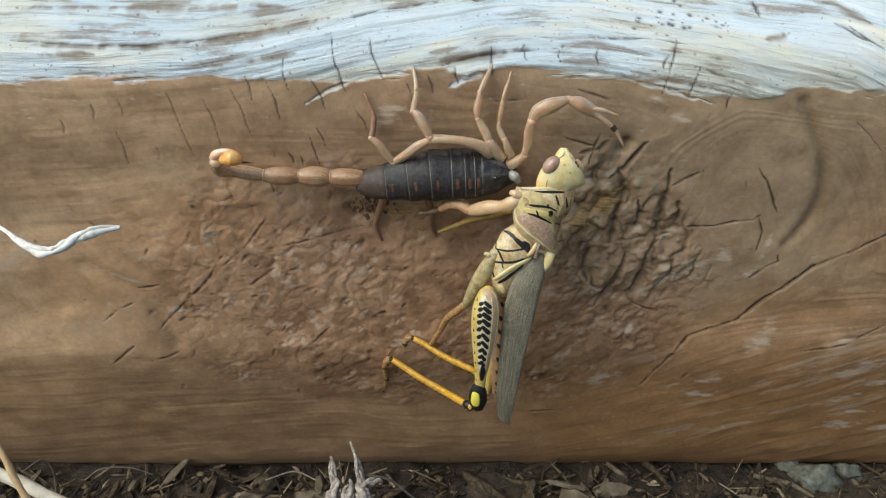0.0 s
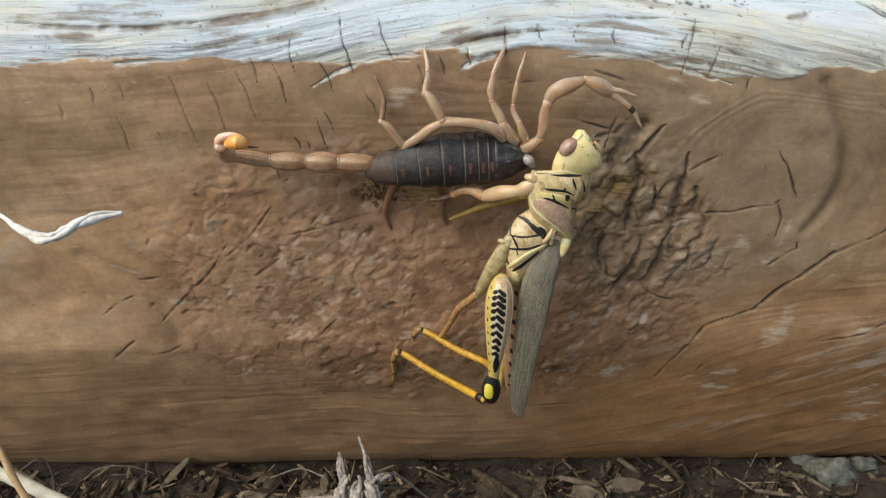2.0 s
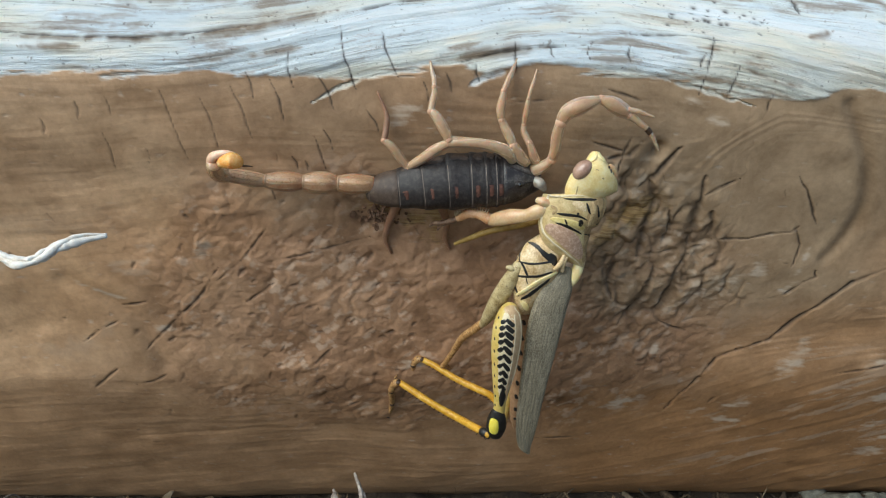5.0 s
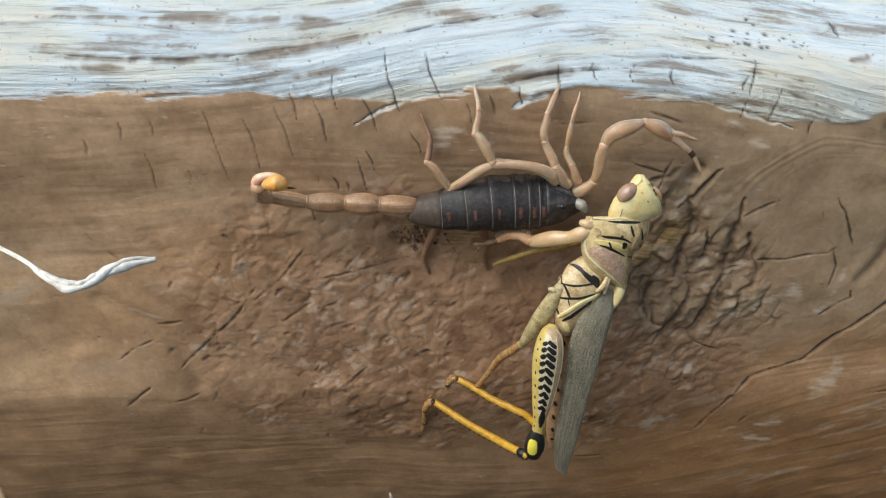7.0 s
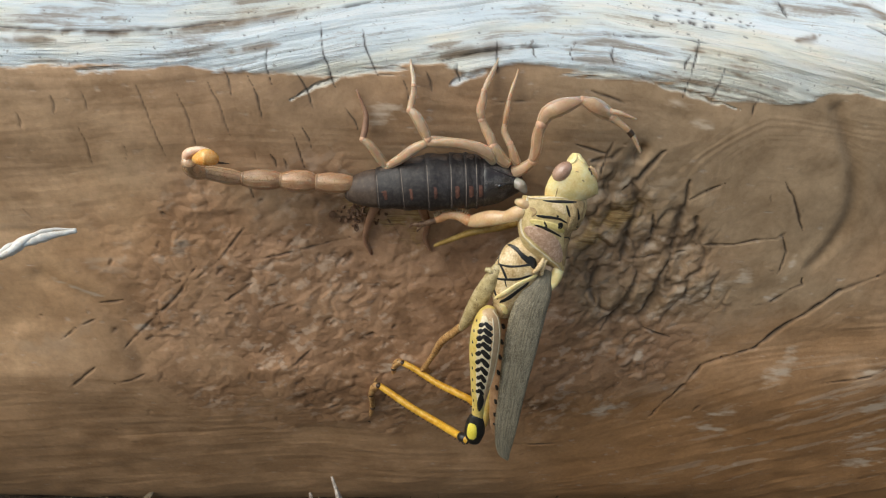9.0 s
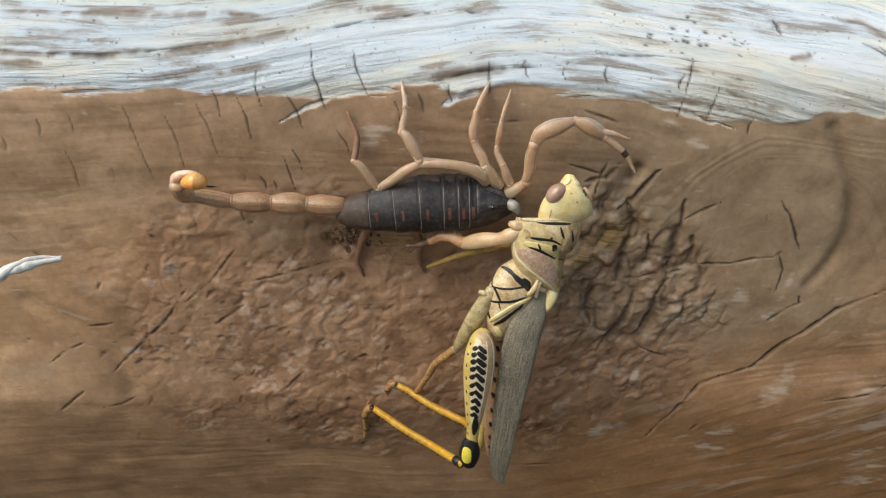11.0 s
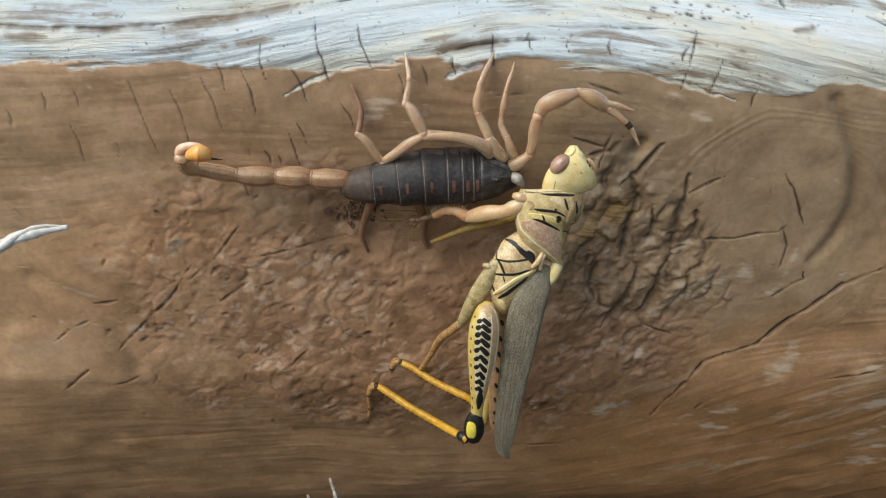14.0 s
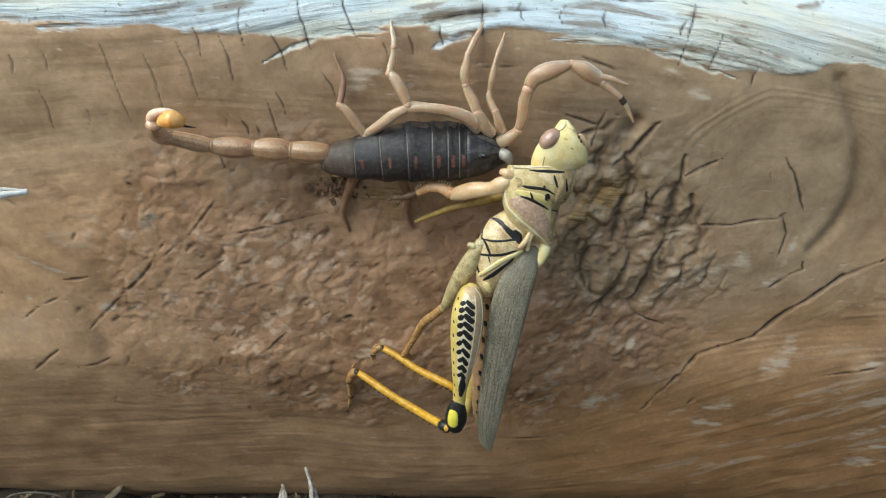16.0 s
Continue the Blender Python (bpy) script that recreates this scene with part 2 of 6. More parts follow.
FEMUR = body_material("yellow_femur", (0.52, 0.35, 0.08), (0.66, 0.48, 0.135), (0.74, 0.59, 0.25), 1.4, 0.34, 0.03, sss=0.12, coat=0.2)
FEMUR_TAN = body_material("tan_femur_lobe", (0.44, 0.27, 0.14), (0.56, 0.37, 0.2), (0.66, 0.48, 0.29), 1.0, 0.4, 0.04, sss=0.1)
BRIGHT = body_material("bright_yellow", (0.74, 0.56, 0.05), (0.84, 0.68, 0.08), (0.88, 0.75, 0.2), 1.0, 0.3, 0.02)
TIBIA = body_material("orange_shin", (0.38, 0.17, 0.012), (0.56, 0.295, 0.024), (0.68, 0.42, 0.08), 0.8, 0.36, 0.06, sss=0.1)
RUSTY_LEG = body_material("rusty_foot", (0.2, 0.09, 0.03), (0.4, 0.21, 0.075), (0.6, 0.4, 0.17), 0.7, 0.45, 0.08, spots=(0.07, 0.035, 0.02))
FLESH = body_material("peach_leg", (0.62, 0.36, 0.19), (0.72, 0.48, 0.26), (0.8, 0.6, 0.36), 2.2, 0.2, 0.015, sss=0.4, coat=0.7, clear=0.15)
CORAL = body_material("orange_foreshin", (0.56, 0.26, 0.11), (0.68, 0.36, 0.17), (0.76, 0.48, 0.27), 1.2, 0.26, 0.02, sss=0.3, coat=0.5)
OLIVE_LEG = body_material("mottled_leg", (0.27, 0.19, 0.08), (0.45, 0.345, 0.165), (0.66, 0.54, 0.31), 1.0, 0.3, 0.06, coat=0.35, spots=(0.2, 0.13, 0.06))
FOOT = body_material("dark_foot", (0.08, 0.04, 0.024), (0.19, 0.105, 0.06), (0.36, 0.23, 0.14), 0.6, 0.4, 0.04)
DULL_LEG = body_material("dull_yellow_leg", (0.22, 0.12, 0.025), (0.34, 0.205, 0.05), (0.44, 0.3, 0.1), 0.9, 0.4, 0.04)
FIBRE = body_material("white_fibre", (0.72, 0.58, 0.45), (0.9, 0.82, 0.71), (0.95, 0.91, 0.84), 0.7, 0.8, 0.12)
STRAW = body_material("pale_straw", (0.58, 0.47, 0.33), (0.74, 0.63, 0.47), (0.84, 0.75, 0.6), 1.2, 0.55, 0.06)
STEM = body_material("orange_stem", (0.55, 0.31, 0.14), (0.68, 0.42, 0.2), (0.76, 0.53, 0.29), 1.0, 0.5, 0.05)
SPLINTER = body_material("grey_splinter", (0.1, 0.072, 0.052), (0.33, 0.265, 0.215), (0.6, 0.52, 0.44), 0.7, 0.8, 0.14)
def bits_material():
    """Dry bark, straw and wood bits, each piece in its own tone."""
    m, n, l, p = nodes_of("litter_bits")
    co = n.new("ShaderNodeTexCoord").outputs["Object"]
    one = n.new("ShaderNodeNewGeometry").outputs["Random Per Island"]
    tone = ramp(n, l, one, [(0.0, (0.016, 0.01, 0.006)), (0.45, (0.052, 0.033, 0.016)), (0.75, (0.12, 0.078, 0.038)), (0.93, (0.22, 0.152, 0.08)), (1.0, (0.36, 0.275, 0.17))])
    grain = noise_of(n, l, co, 1800, 5, 0.7)
    l.new(mix(n, l, 1.0, tone, ramp(n, l, grain, [(0.35, (0.55, 0.52, 0.5)), (0.65, (1.3, 1.3, 1.3))]), "MULTIPLY"), p.inputs["Base Color"])
    p.inputs["Roughness"].default_value = 0.85
    bumped(n, l, p, grain, 0.25 * MM)
    return m


BITS = bits_material()
CHIP = body_material("wood_chip", (0.025, 0.015, 0.008), (0.065, 0.042, 0.022), (0.15, 0.105, 0.058), 1.0, 0.8, 0.1)
CHIP_PALE = body_material("pale_chip", (0.08, 0.058, 0.034), (0.15, 0.11, 0.068), (0.25, 0.195, 0.13), 1.6, 0.75, 0.08)
CRUMB = body_material("bark_crumb", (0.09, 0.045, 0.025), (0.17, 0.09, 0.05), (0.28, 0.17, 0.11), 0.6, 0.8, 0.15)
STONE = body_material("pale_stone", (0.07, 0.066, 0.048), (0.15, 0.144, 0.11), (0.25, 0.236, 0.19), 1.2, 0.85, 0.3)
HAIR = body_material("rootlet", (0.1, 0.08, 0.06), (0.17, 0.14, 0.11), (0.26, 0.22, 0.18), 1.0, 0.6, 0.02)


# ---- shapes ----
OUT = Vector((0, -math.cos(radians(23)), math.sin(radians(23))))


def mesh_from(name, verts, faces, mat, smooth=True):
    me = bpy.data.meshes.new(name)
    me.from_pydata([tuple(c * MM for c in v) for v in verts], [], faces)
    me.materials.append(mat)
    if smooth:
        me.polygons.foreach_set("use_smooth", [True] * len(me.polygons))
    me.update()
    return me


def thing(name, base, label, category, group=""):
    e = new(name)
    e.empty_display_size = 0.002
    e.location = [c * MM for c in base]
    return tagged(e, label, category, group)


def part(name, me, parent, label=""):
    ob = new(name, me)
    ob.parent = parent
    ob.matrix_parent_inverse = Matrix.Translation(-parent.location)
    return tagged(ob, label)


def spline(values, t):
    """A smooth way through the values (vectors), t from 0 to 1."""
    n = len(values) - 1
    k = min(int(t * n), n - 1)
    f = t * n - k
    p1, p2 = values[k], values[k + 1]
    p0 = values[k - 1] if k > 0 else p1 * 2 - p2
    p3 = values[k + 2] if k + 2 <= n else p2 * 2 - p1
    return 0.5 * (2 * p1 + (p2 - p0) * f + (2 * p0 - 5 * p1 + 4 * p2 - p3) * f * f + (3 * p1 - p0 - 3 * p2 + p3) * f ** 3)


class Loft:
    """A body of oval sections round a curved axis. radii: (half width, half depth) at each point of the axis, in mm."""

    def __init__(self, axis, radii, out=OUT, bulge=0.0, cap=0.45):
        self.axis = [Vector(a) for a in axis]
        self.radii = [Vector((r[0], r[1], 0)) if not isinstance(r, (int, float)) else Vector((r, r, 0)) for r in radii]
        self.out, self.bulge, self.cap = Vector(out), bulge, cap

    def frame_at(self, t):
        c = spline(self.axis, t)
        a, b = max(0.0, t - 0.02), min(1.0, t + 0.02)
        tan = (spline(self.axis, b) - spline(self.axis, a)).normalized()
        lean = self.out.dot(tan)
        n = (self.out - tan * lean * min(1.0, max(0.0, abs(lean) * 3 - 1.4))).normalized()
        return c, tan, n, tan.cross(n).normalized()

    def radius(self, t):
        r = spline(self.radii, t)
        return max(r.x, 0.02), max(r.y, 0.02)

    def at(self, t, ang, lift=0.0):
        c, tan, n, b = self.frame_at(t)
        ra, rb = self.radius(t)
        wob = 1.0 + self.bulge * noise.noise(Vector((t * 9, math.cos(ang) * 1.7, math.sin(ang) * 1.7)))
        return c + b * math.cos(ang) * (ra * wob + lift) + n * math.sin(ang) * (rb * wob + lift)

    def locate(self, p):
        """The (t, s) at which a point lies over the body, as seen along OUT."""
        best = None
        for i in range(121):
            t = i / 120
            c, tan, n, b = self.frame_at(t)
            d = Vector(p) - c
            up = n.cross(b)
            miss = abs(d.dot(up))
            if best is None or miss < best[0]:
                best = (miss, t, -d.dot(b) / self.radius(t)[0])
        return best[1], max(-0.99, min(0.99, best[2]))

    def grid(self, t0=0.0, t1=1.0, rings=None, around=18, swell=None):
        rings = rings or max(6, 5 * len(self.axis))
        verts, faces = [], []
        for i in range(rings + 1):
            f = i / rings
            t = t0 + (t1 - t0) * f
            c = self.frame_at(t)[0]
            k = swell(f) if swell else 1.0
            for j in range(around):
                verts.append(c + (self.at(t, 2 * math.pi * j / around) - c) * k)
        for i in range(rings):
            for j in range(around):
                a, b = i * around + j, i * around + (j + 1) % around
                faces.append((a, b, b + around, a + around))
        for i, t, s in ((0, t0, -1), (rings, t1, 1)):
            c, tan, *_ = self.frame_at(t)
            k = swell(i / rings) if swell else 1.0
            tip = c + tan * s * self.cap * min(self.radius(t)) * k
            mid = [c + (verts[i * around + j] - c) * 0.72 + tan * s * 0.67 * self.cap * min(self.radius(t)) * k for j in range(around)]
            m0 = len(verts)
            verts.extend(mid)
            verts.append(tip)
            for j in range(around):
                a, b = i * around + j, i * around + (j + 1) % around
                x, y = m0 + j, m0 + (j + 1) % around
                faces.append((b, a, x, y) if s < 0 else (a, b, y, x))
                faces.append((y, x, m0 + around) if s < 0 else (x, y, m0 + around))
        return verts, faces

    def mesh(self, name, mat, **how):
        return mesh_from(name, *self.grid(**how), mat)


def joined(pieces):
    verts, faces = [], []
    for v, f in pieces:
        k = len(verts)
        verts.extend(v)
        faces.extend(tuple(i + k for i in one) for one in f)
    return verts, faces


def ribbon(body, way, widths, lift=0.05, steps=4):
    """A raised mark on a Loft. way: (t, s) along the axis and across it, s from -1 to 1 over the side that faces OUT."""
    pts = [Vector((*(q if len(q) == 2 else body.locate(q)), 0)) for q in way]
    rad = [Vector((w, 0, 0)) for w in (widths if isinstance(widths, (list, tuple)) else [widths] * len(way))]
    n = steps * (len(way) - 1)

    def place(t, ang, up=0.0):
        return body.at(min(max(t, 0.0), 1.0), ang, up)

    rows = []
    for i in range(n + 1):
        q = spline(pts, i / n)
        rows.append((min(max(q.x, 0.0), 1.0), math.acos(max(-0.995, min(0.995, -q.y))), spline(rad, i / n).x))
    verts, faces, e = [], [], 0.01
    for i, (t, ang, w) in enumerate(rows):
        (ta, aa, _), (tb, ab, _) = rows[max(0, i - 1)], rows[min(n, i + 1)]
        tan = (place(tb, ab) - place(ta, aa)).normalized()
        dt = (body.at(min(t + e, 1), ang) - body.at(max(t - e, 0), ang)) / (min(t + e, 1) - max(t - e, 0))
        da = (place(t, ang + e) - place(t, ang - e)) / (2 * e)
        side = dt.cross(da).cross(tan).normalized()
        g11, g12, g22, r1, r2 = dt.dot(dt), dt.dot(da), da.dot(da), side.dot(dt), side.dot(da)
        det = g11 * g22 - g12 * g12
        mt, ma = (r1 * g22 - r2 * g12) / det, (r2 * g11 - r1 * g12) / det
        end = 0.55 if i in (0, n) else 1.0
        for k, up in ((-1, -0.04), (-0.8, lift), (-0.4, lift), (0, lift), (0.4, lift), (0.8, lift), (1, -0.04)):
            off = k * w * 0.5 * end
            verts.append(place(t + mt * off, ang + ma * off, up))
    for i in range(n):
        for k in range(6):
            a = i * 7 + k
            faces.append((a, a + 1, a + 8, a + 7))
    return verts, faces


def ball(c, r, n=10):
    verts, faces = [], []
    for i in range(n + 1):
        th = math.pi * i / n
        for j in range(2 * n):
            ph = math.pi * j / n
            verts.append(Vector(c) + Vector((r[0] * math.sin(th) * math.cos(ph), r[1] * math.sin(th) * math.sin(ph), r[2] * math.cos(th))))
    for i in range(n):
        for j in range(2 * n):
            a, b = i * 2 * n + j, i * 2 * n + (j + 1) % (2 * n)
            faces.append((a, a + 2 * n, b + 2 * n, b))
    return verts, faces


def spike(a, b, r):
    a, b = Vector(a), Vector(b)
    t = (b - a).normalized()
    u = t.orthogonal().normalized()
    w = t.cross(u)
    verts = [a + (u * math.cos(k * 2.0944) + w * math.sin(k * 2.0944)) * r for k in range(3)] + [b]
    return verts, [(0, 1, 3), (1, 2, 3), (2, 0, 3), (2, 1, 0)]


# ---- the log ----
def cheap_noise(x, y, seed):
    """Smooth lattice noise on arrays, -1 to 1."""
    xi, yi = np.floor(x).astype(np.int64), np.floor(y).astype(np.int64)
    fx, fy = x - xi, y - yi
    fx, fy = fx * fx * fx * (fx * (fx * 6 - 15) + 10), fy * fy * fy * (fy * (fy * 6 - 15) + 10)

    def h(i, j):
        v = (i * 374761393 + j * 668265263 + seed * 974711) & 0xFFFFFFFF
        v = ((v ^ (v >> 13)) * 1274126177) & 0xFFFFFFFF
        return ((v ^ (v >> 16)) & 0xFFFF) / 32767.5 - 1.0

    top = h(xi, yi) * (1 - fx) + h(xi + 1, yi) * fx
    low = h(xi, yi + 1) * (1 - fx) + h(xi + 1, yi + 1) * fx
    return top * (1 - fy) + low * fy


def fbm(x, y, seed, octaves=4, gain=0.5):
    total, amp = 0.0, 1.0
    for k in range(octaves):
        total = total + amp * cheap_noise(x * 2 ** k, y * 2 ** k, seed + 17 * k)
        amp *= gain
    return total


def cells(a, b, seed):
    """Cell noise on arrays: how near the gap between two cells is, and a random value for each cell."""
    ai, bi = np.floor(a).astype(np.int64), np.floor(b).astype(np.int64)
    first, second, value = np.full(a.shape, 9.0), np.full(a.shape, 9.0), np.zeros(a.shape)
    for di in (-1, 0, 1):
        for dj in (-1, 0, 1):
            i, j = ai + di, bi + dj
            v = (i * 374761393 + j * 668265263 + seed * 974711) & 0xFFFFFFFF
            v = ((v ^ (v >> 13)) * 1274126177) & 0xFFFFFFFF
            v = (v ^ (v >> 16)) & 0xFFFFFF
            d = np.hypot(i + 0.1 + 0.8 * (v & 0xFFF) / 4095 - a, j + 0.1 + 0.8 * (v >> 12) / 4095 - b)
            near = d < first
            second = np.where(near, first, np.minimum(second, d))
            value = np.where(near, ((v >> 6) & 0xFFF) / 4095, value)
            first = np.where(near, d, first)
    return second - first, value


# The log's section: (y, z) round the girth, from the crest over the overhanging face to the ground and back.
SECTION = [(188, 98), (172, 96.5), (164.4, 94.72), (149.24, 91.8), (137.63, 86.56), (132.9, 83.7), (131.1, 81.6), (130.5, 79.2), (130.3, 75.2), (130.6, 71), (131.7, 65.3), (133.57, 57.06), (134.74, 48.53), (137.37, 38.39), (138.6, 30.5), (140.9, 22), (143.1, 14.2), (145.2, 8), (147.1, 3), (149.5, -1.5), (152.8, -5.2), (160, -9.5), (178, -10), (196, -8), (220, 6), (236, 32), (237, 60), (225, 82), (206, 94)]
BURL = (-5.5, 43.5, 49.0, 22.0)
KNOT = (44.11, 56.04, 16.0)
RIDGED = (28.01, 52.02)
LIP = [(-63.54, 78.83), (-55.23, 78.93), (-52.46, 78.97), (-48.30, 79.27), (-42.73, 79.27), (-39.23, 79.52), (-32.22, 80.26), (-30.69, 79.56), (-28.37, 79.13), (-27.33, 79.65), (-23.80, 79.52), (-20.27, 79.23), (-17.79, 78.62), (-13.20, 79.06), (-10.38, 79.49), (-8.61, 79.70), (-6.12, 79.94), (-4.00, 80.62), (-0.15, 81.04), (1.41, 80.31), (3.12, 79.65), (4.91, 80.08), (6.70, 80.94), (9.56, 81.03), (12.41, 80.70), (15.26, 80.28), (21.03, 79.87), (26.06, 79.81), (28.23, 79.18), (31.51, 78.30), (36.39, 76.95), (40.04, 76.86), (44.37, 77.19), (47.22, 77.58), (49.23, 78.59), (51.45, 78.48), (56.57, 77.63), (61.87, 77.55)]
TICKS_FACE = [(-49.45, 75.90, -49.35, 73.49), (-45.49, 76.45, -45.27, 73.92), (-38.56, 77.60, -36.28, 67.79), (-33.43, 76.45, -31.91, 69.81), (-29.61, 77.82, -27.33, 71.14), (-27.58, 79.63, -26.75, 76.29), (-24.52, 78.80, -22.89, 73.49), (-18.34, 79.29, -16.56, 74.96), (-19.26, 71.37, -18.08, 66.66), (-17.96, 72.39, -16.77, 69.44), (-12.36, 74.88, -10.76, 72.06), (-5.01, 78.73, -4.42, 76.13), (-2.04, 79.80, -1.49, 77.45), (-46.56, 71.80, -46.05, 66.10), (-41.38, 69.62, -41.48, 67.32), (-22.39, 68.70, -21.80, 66.66), (-20.58, 67.98, -20.44, 66.37), (-54.14, 73.49, -54.14, 71.37), (-26.20, 64.49, -25.27, 62.08), (58.80, 73.08, 63.34, 68.88)]
TICKS_CREST = [(-15.72, 84.70, -13.67, 77.60), (-10.27, 84.37, -8.31, 79.08), (-22.11, 82.40, -21.67, 77.82), (6.79, 83.42, 6.89, 80.02), (1.65, 81.06, 2.19, 78.59), (11.37, 83.28, 11.62, 81.53), (16.26, 83.28, 16.16, 81.53), (21.56, 83.28, 21.33, 81.39), (32.45, 84.06, 30.51, 77.22), (35.47, 80.85, 34.25, 76.29), (40.51, 77.82, 39.73, 74.72), (31.17, 82.40, 30.36, 80.73), (57.52, 85.68, 61.21, 83.07), (45.43, 88.53, 45.71, 86.95)]
LONG_CRACKS = [(0.75, [(76.85, 59.29), (71.28, 55.55), (67.14, 53.23), (63.76, 50.99), (59.03, 48.48), (54.97, 44.11), (52.41, 41.83), (49.28, 37.69), (44.78, 35.9), (41.65, 34.12), (39.3, 30.2), (37.53, 26.6), (35.31, 22.12)]), (0.3, [(74.88, 37.69), (68.42, 33.21), (59.1, 31.26)]), (0.42, [(-34.64, 50.99), (-37.48, 46.57), (-41.24, 42.86), (-47.51, 36.24)]), (0.3, [(-26.62, 48.6), (-31.06, 45.34)]), (0.2, [(-27.23, 57.24), (-31.38, 52.02), (-34.94, 48.91)]), (0.2, [(-18.53, 37.69), (-21.63, 34.34), (-23.16, 33.21)]), (0.2, [(-11.2, 47.77), (-13.19, 45.34)]), (0.25, [(-27.23, 57.24), (-30.37, 53.03), (-31.89, 51.52)]), (0.25, [(-27.39, 52.02), (-22.41, 53.23), (-12.55, 56.04)])]
SHORT_CRACKS = [(0.3, [(12.75, 15), (17.47, 15.31), (22.65, 16.09)]), (0.25, [(-56.73, 37.69), (-53.99, 39.91), (-50.88, 41.59)]), (0.25, [(-57.86, 28.05), (-53.99, 31.49), (-51.75, 33.21)]), (0.3, [(-50.07, 29.49), (-47.43, 30.2), (-44.16, 32.06)]), (0.3, [(-49.65, 44.35), (-45.71, 45.34)]), (0.25, [(17.29, 70.77), (21.96, 69.38)]), (0.3, [(22.5, 71.38), (21.69, 69.08), (21.15, 65.98)]), (0.2, [(6.55, 76.11), (11.07, 76.42)]), (0.2, [(18.92, 77.83), (21.46, 77.05), (23.86, 76.27)])]
CREST_CHECKS = [(0.17, [(-60.47, 84.12), (-56.11, 83.88), (-48.84, 83.37), (-41.07, 83.35), (-34.84, 83.78), (-27.93, 84.66), (-20.91, 85.81), (-15.17, 86.43)]), (0.14, [(-14.03, 86.21), (-10.79, 86.72), (-7.88, 87.29), (-0.07, 88.25)]), (0.14, [(-0.15, 81.17), (4.15, 82.35), (9.95, 83.18), (16.47, 83.39)]), (0.14, [(20.31, 84.41), (27.61, 84.26), (33.28, 83.59), (38.28, 82.90)]), (0.13, [(-0.06, 88.44), (4.97, 88.38), (8.85, 88.68)]), (0.16, [(43.89, 87.10), (45.55, 88.16), (45.95, 87.18)]), (0.22, [(55.60, 86.04), (57.36, 85.12), (59.70, 83.91)])]
FLECKS = [(53.89, 33.21, 3, 1.2, 20), (54.26, 36.58, 2, 1.5, 50), (27.84, 24.4, 3.2, 1.3, 28), (47.01, 24.4, 4, 1.3, 25), (41.78, 22.89, 2.5, 1, 10), (46.43, 20.28, 3.5, 1, 0), (72.03, 19.1, 4, 1, 20), (72.92, 28.05, 5, 1.5, 25), (75.45, 11.7, 4, 1.2, 8), (77.78, 24.4, 4, 1.2, 15), (-7.38, 74.6, 2.5, 1.5, 20), (-6.18, 34.34, 2.5, 1.2, 15)]
HOLLOWS = [(0.7, 1.3, [(26.47, 69.94), (26.18, 68.89)]), (1.0, 0.45, [(50.7, 76.1), (52.9, 72.3), (55.3, 67.7), (56.7, 62.9), (56.6, 58.8), (55.4, 55.3), (53.8, 52.7)]), (1.3, 0.5, [(26.28, 69.66), (24.05, 65.98), (20.67, 63.07)]), (3.5, 0.3, [(-67.91, 66.38), (-61.48, 65.98), (-48.76, 64.23), (-35.16, 65.48)]), (1.5, 0.4, [(-56.94, 48.91), (-48.67, 42.86), (-44.97, 33.21)]), (1.6, 0.5, [(-12.1, 63.07), (-5.42, 61.59), (1.36, 61.1)])]
# dark growth rings round the knot: width, strength, way
RINGS = [(1.15, 0.2, [(50.7, 76.1), (52.9, 72.3), (55.3, 67.7), (56.7, 62.9), (56.6, 58.8), (55.4, 55.3), (53.8, 52.7)]), (0.7, 0.1, [(58.5, 74), (61, 68), (62, 61), (60, 55)]), (1.4, -0.07, [(49.5, 72), (52, 67), (53.4, 62), (52.6, 56), (50.4, 51.5)]), (0.5, 0.12, [(46.5, 64.5), (48.4, 61), (48.9, 57), (48.3, 52), (45.5, 47.5)]), (0.6, -0.12, [(50.1, 57.5), (50.6, 53.5), (49.9, 50.5)])]
# furrows between the blocks beside the knot: width, way
FURROWS = [(0.55, [(33.8, 65.9), (33.5, 63), (33.7, 60), (33.4, 57.5), (33, 54.6)]), (0.42, [(33.1, 53.2), (32.1, 50.6), (31.4, 47.5), (30.8, 44.8), (29.6, 42.8)]), (0.45, [(26, 64.8), (27.3, 61.9), (26.6, 58.9), (26.6, 55.9), (26.5, 53.1)]), (0.4, [(28.9, 51.2), (27.9, 46.5), (26.8, 44.2), (24.9, 40.8)]), (0.45, [(23.2, 52), (22.6, 48.9), (23.3, 45.6)]), (0.3, [(29.6, 60.5), (30.2, 57.2), (29.4, 54.6)]), (0.3, [(20, 68.4), (22.4, 68.8), (23.8, 70.7)]), (0.35, [(35.6, 60.4), (35.9, 57.4), (34.7, 55.6)])]
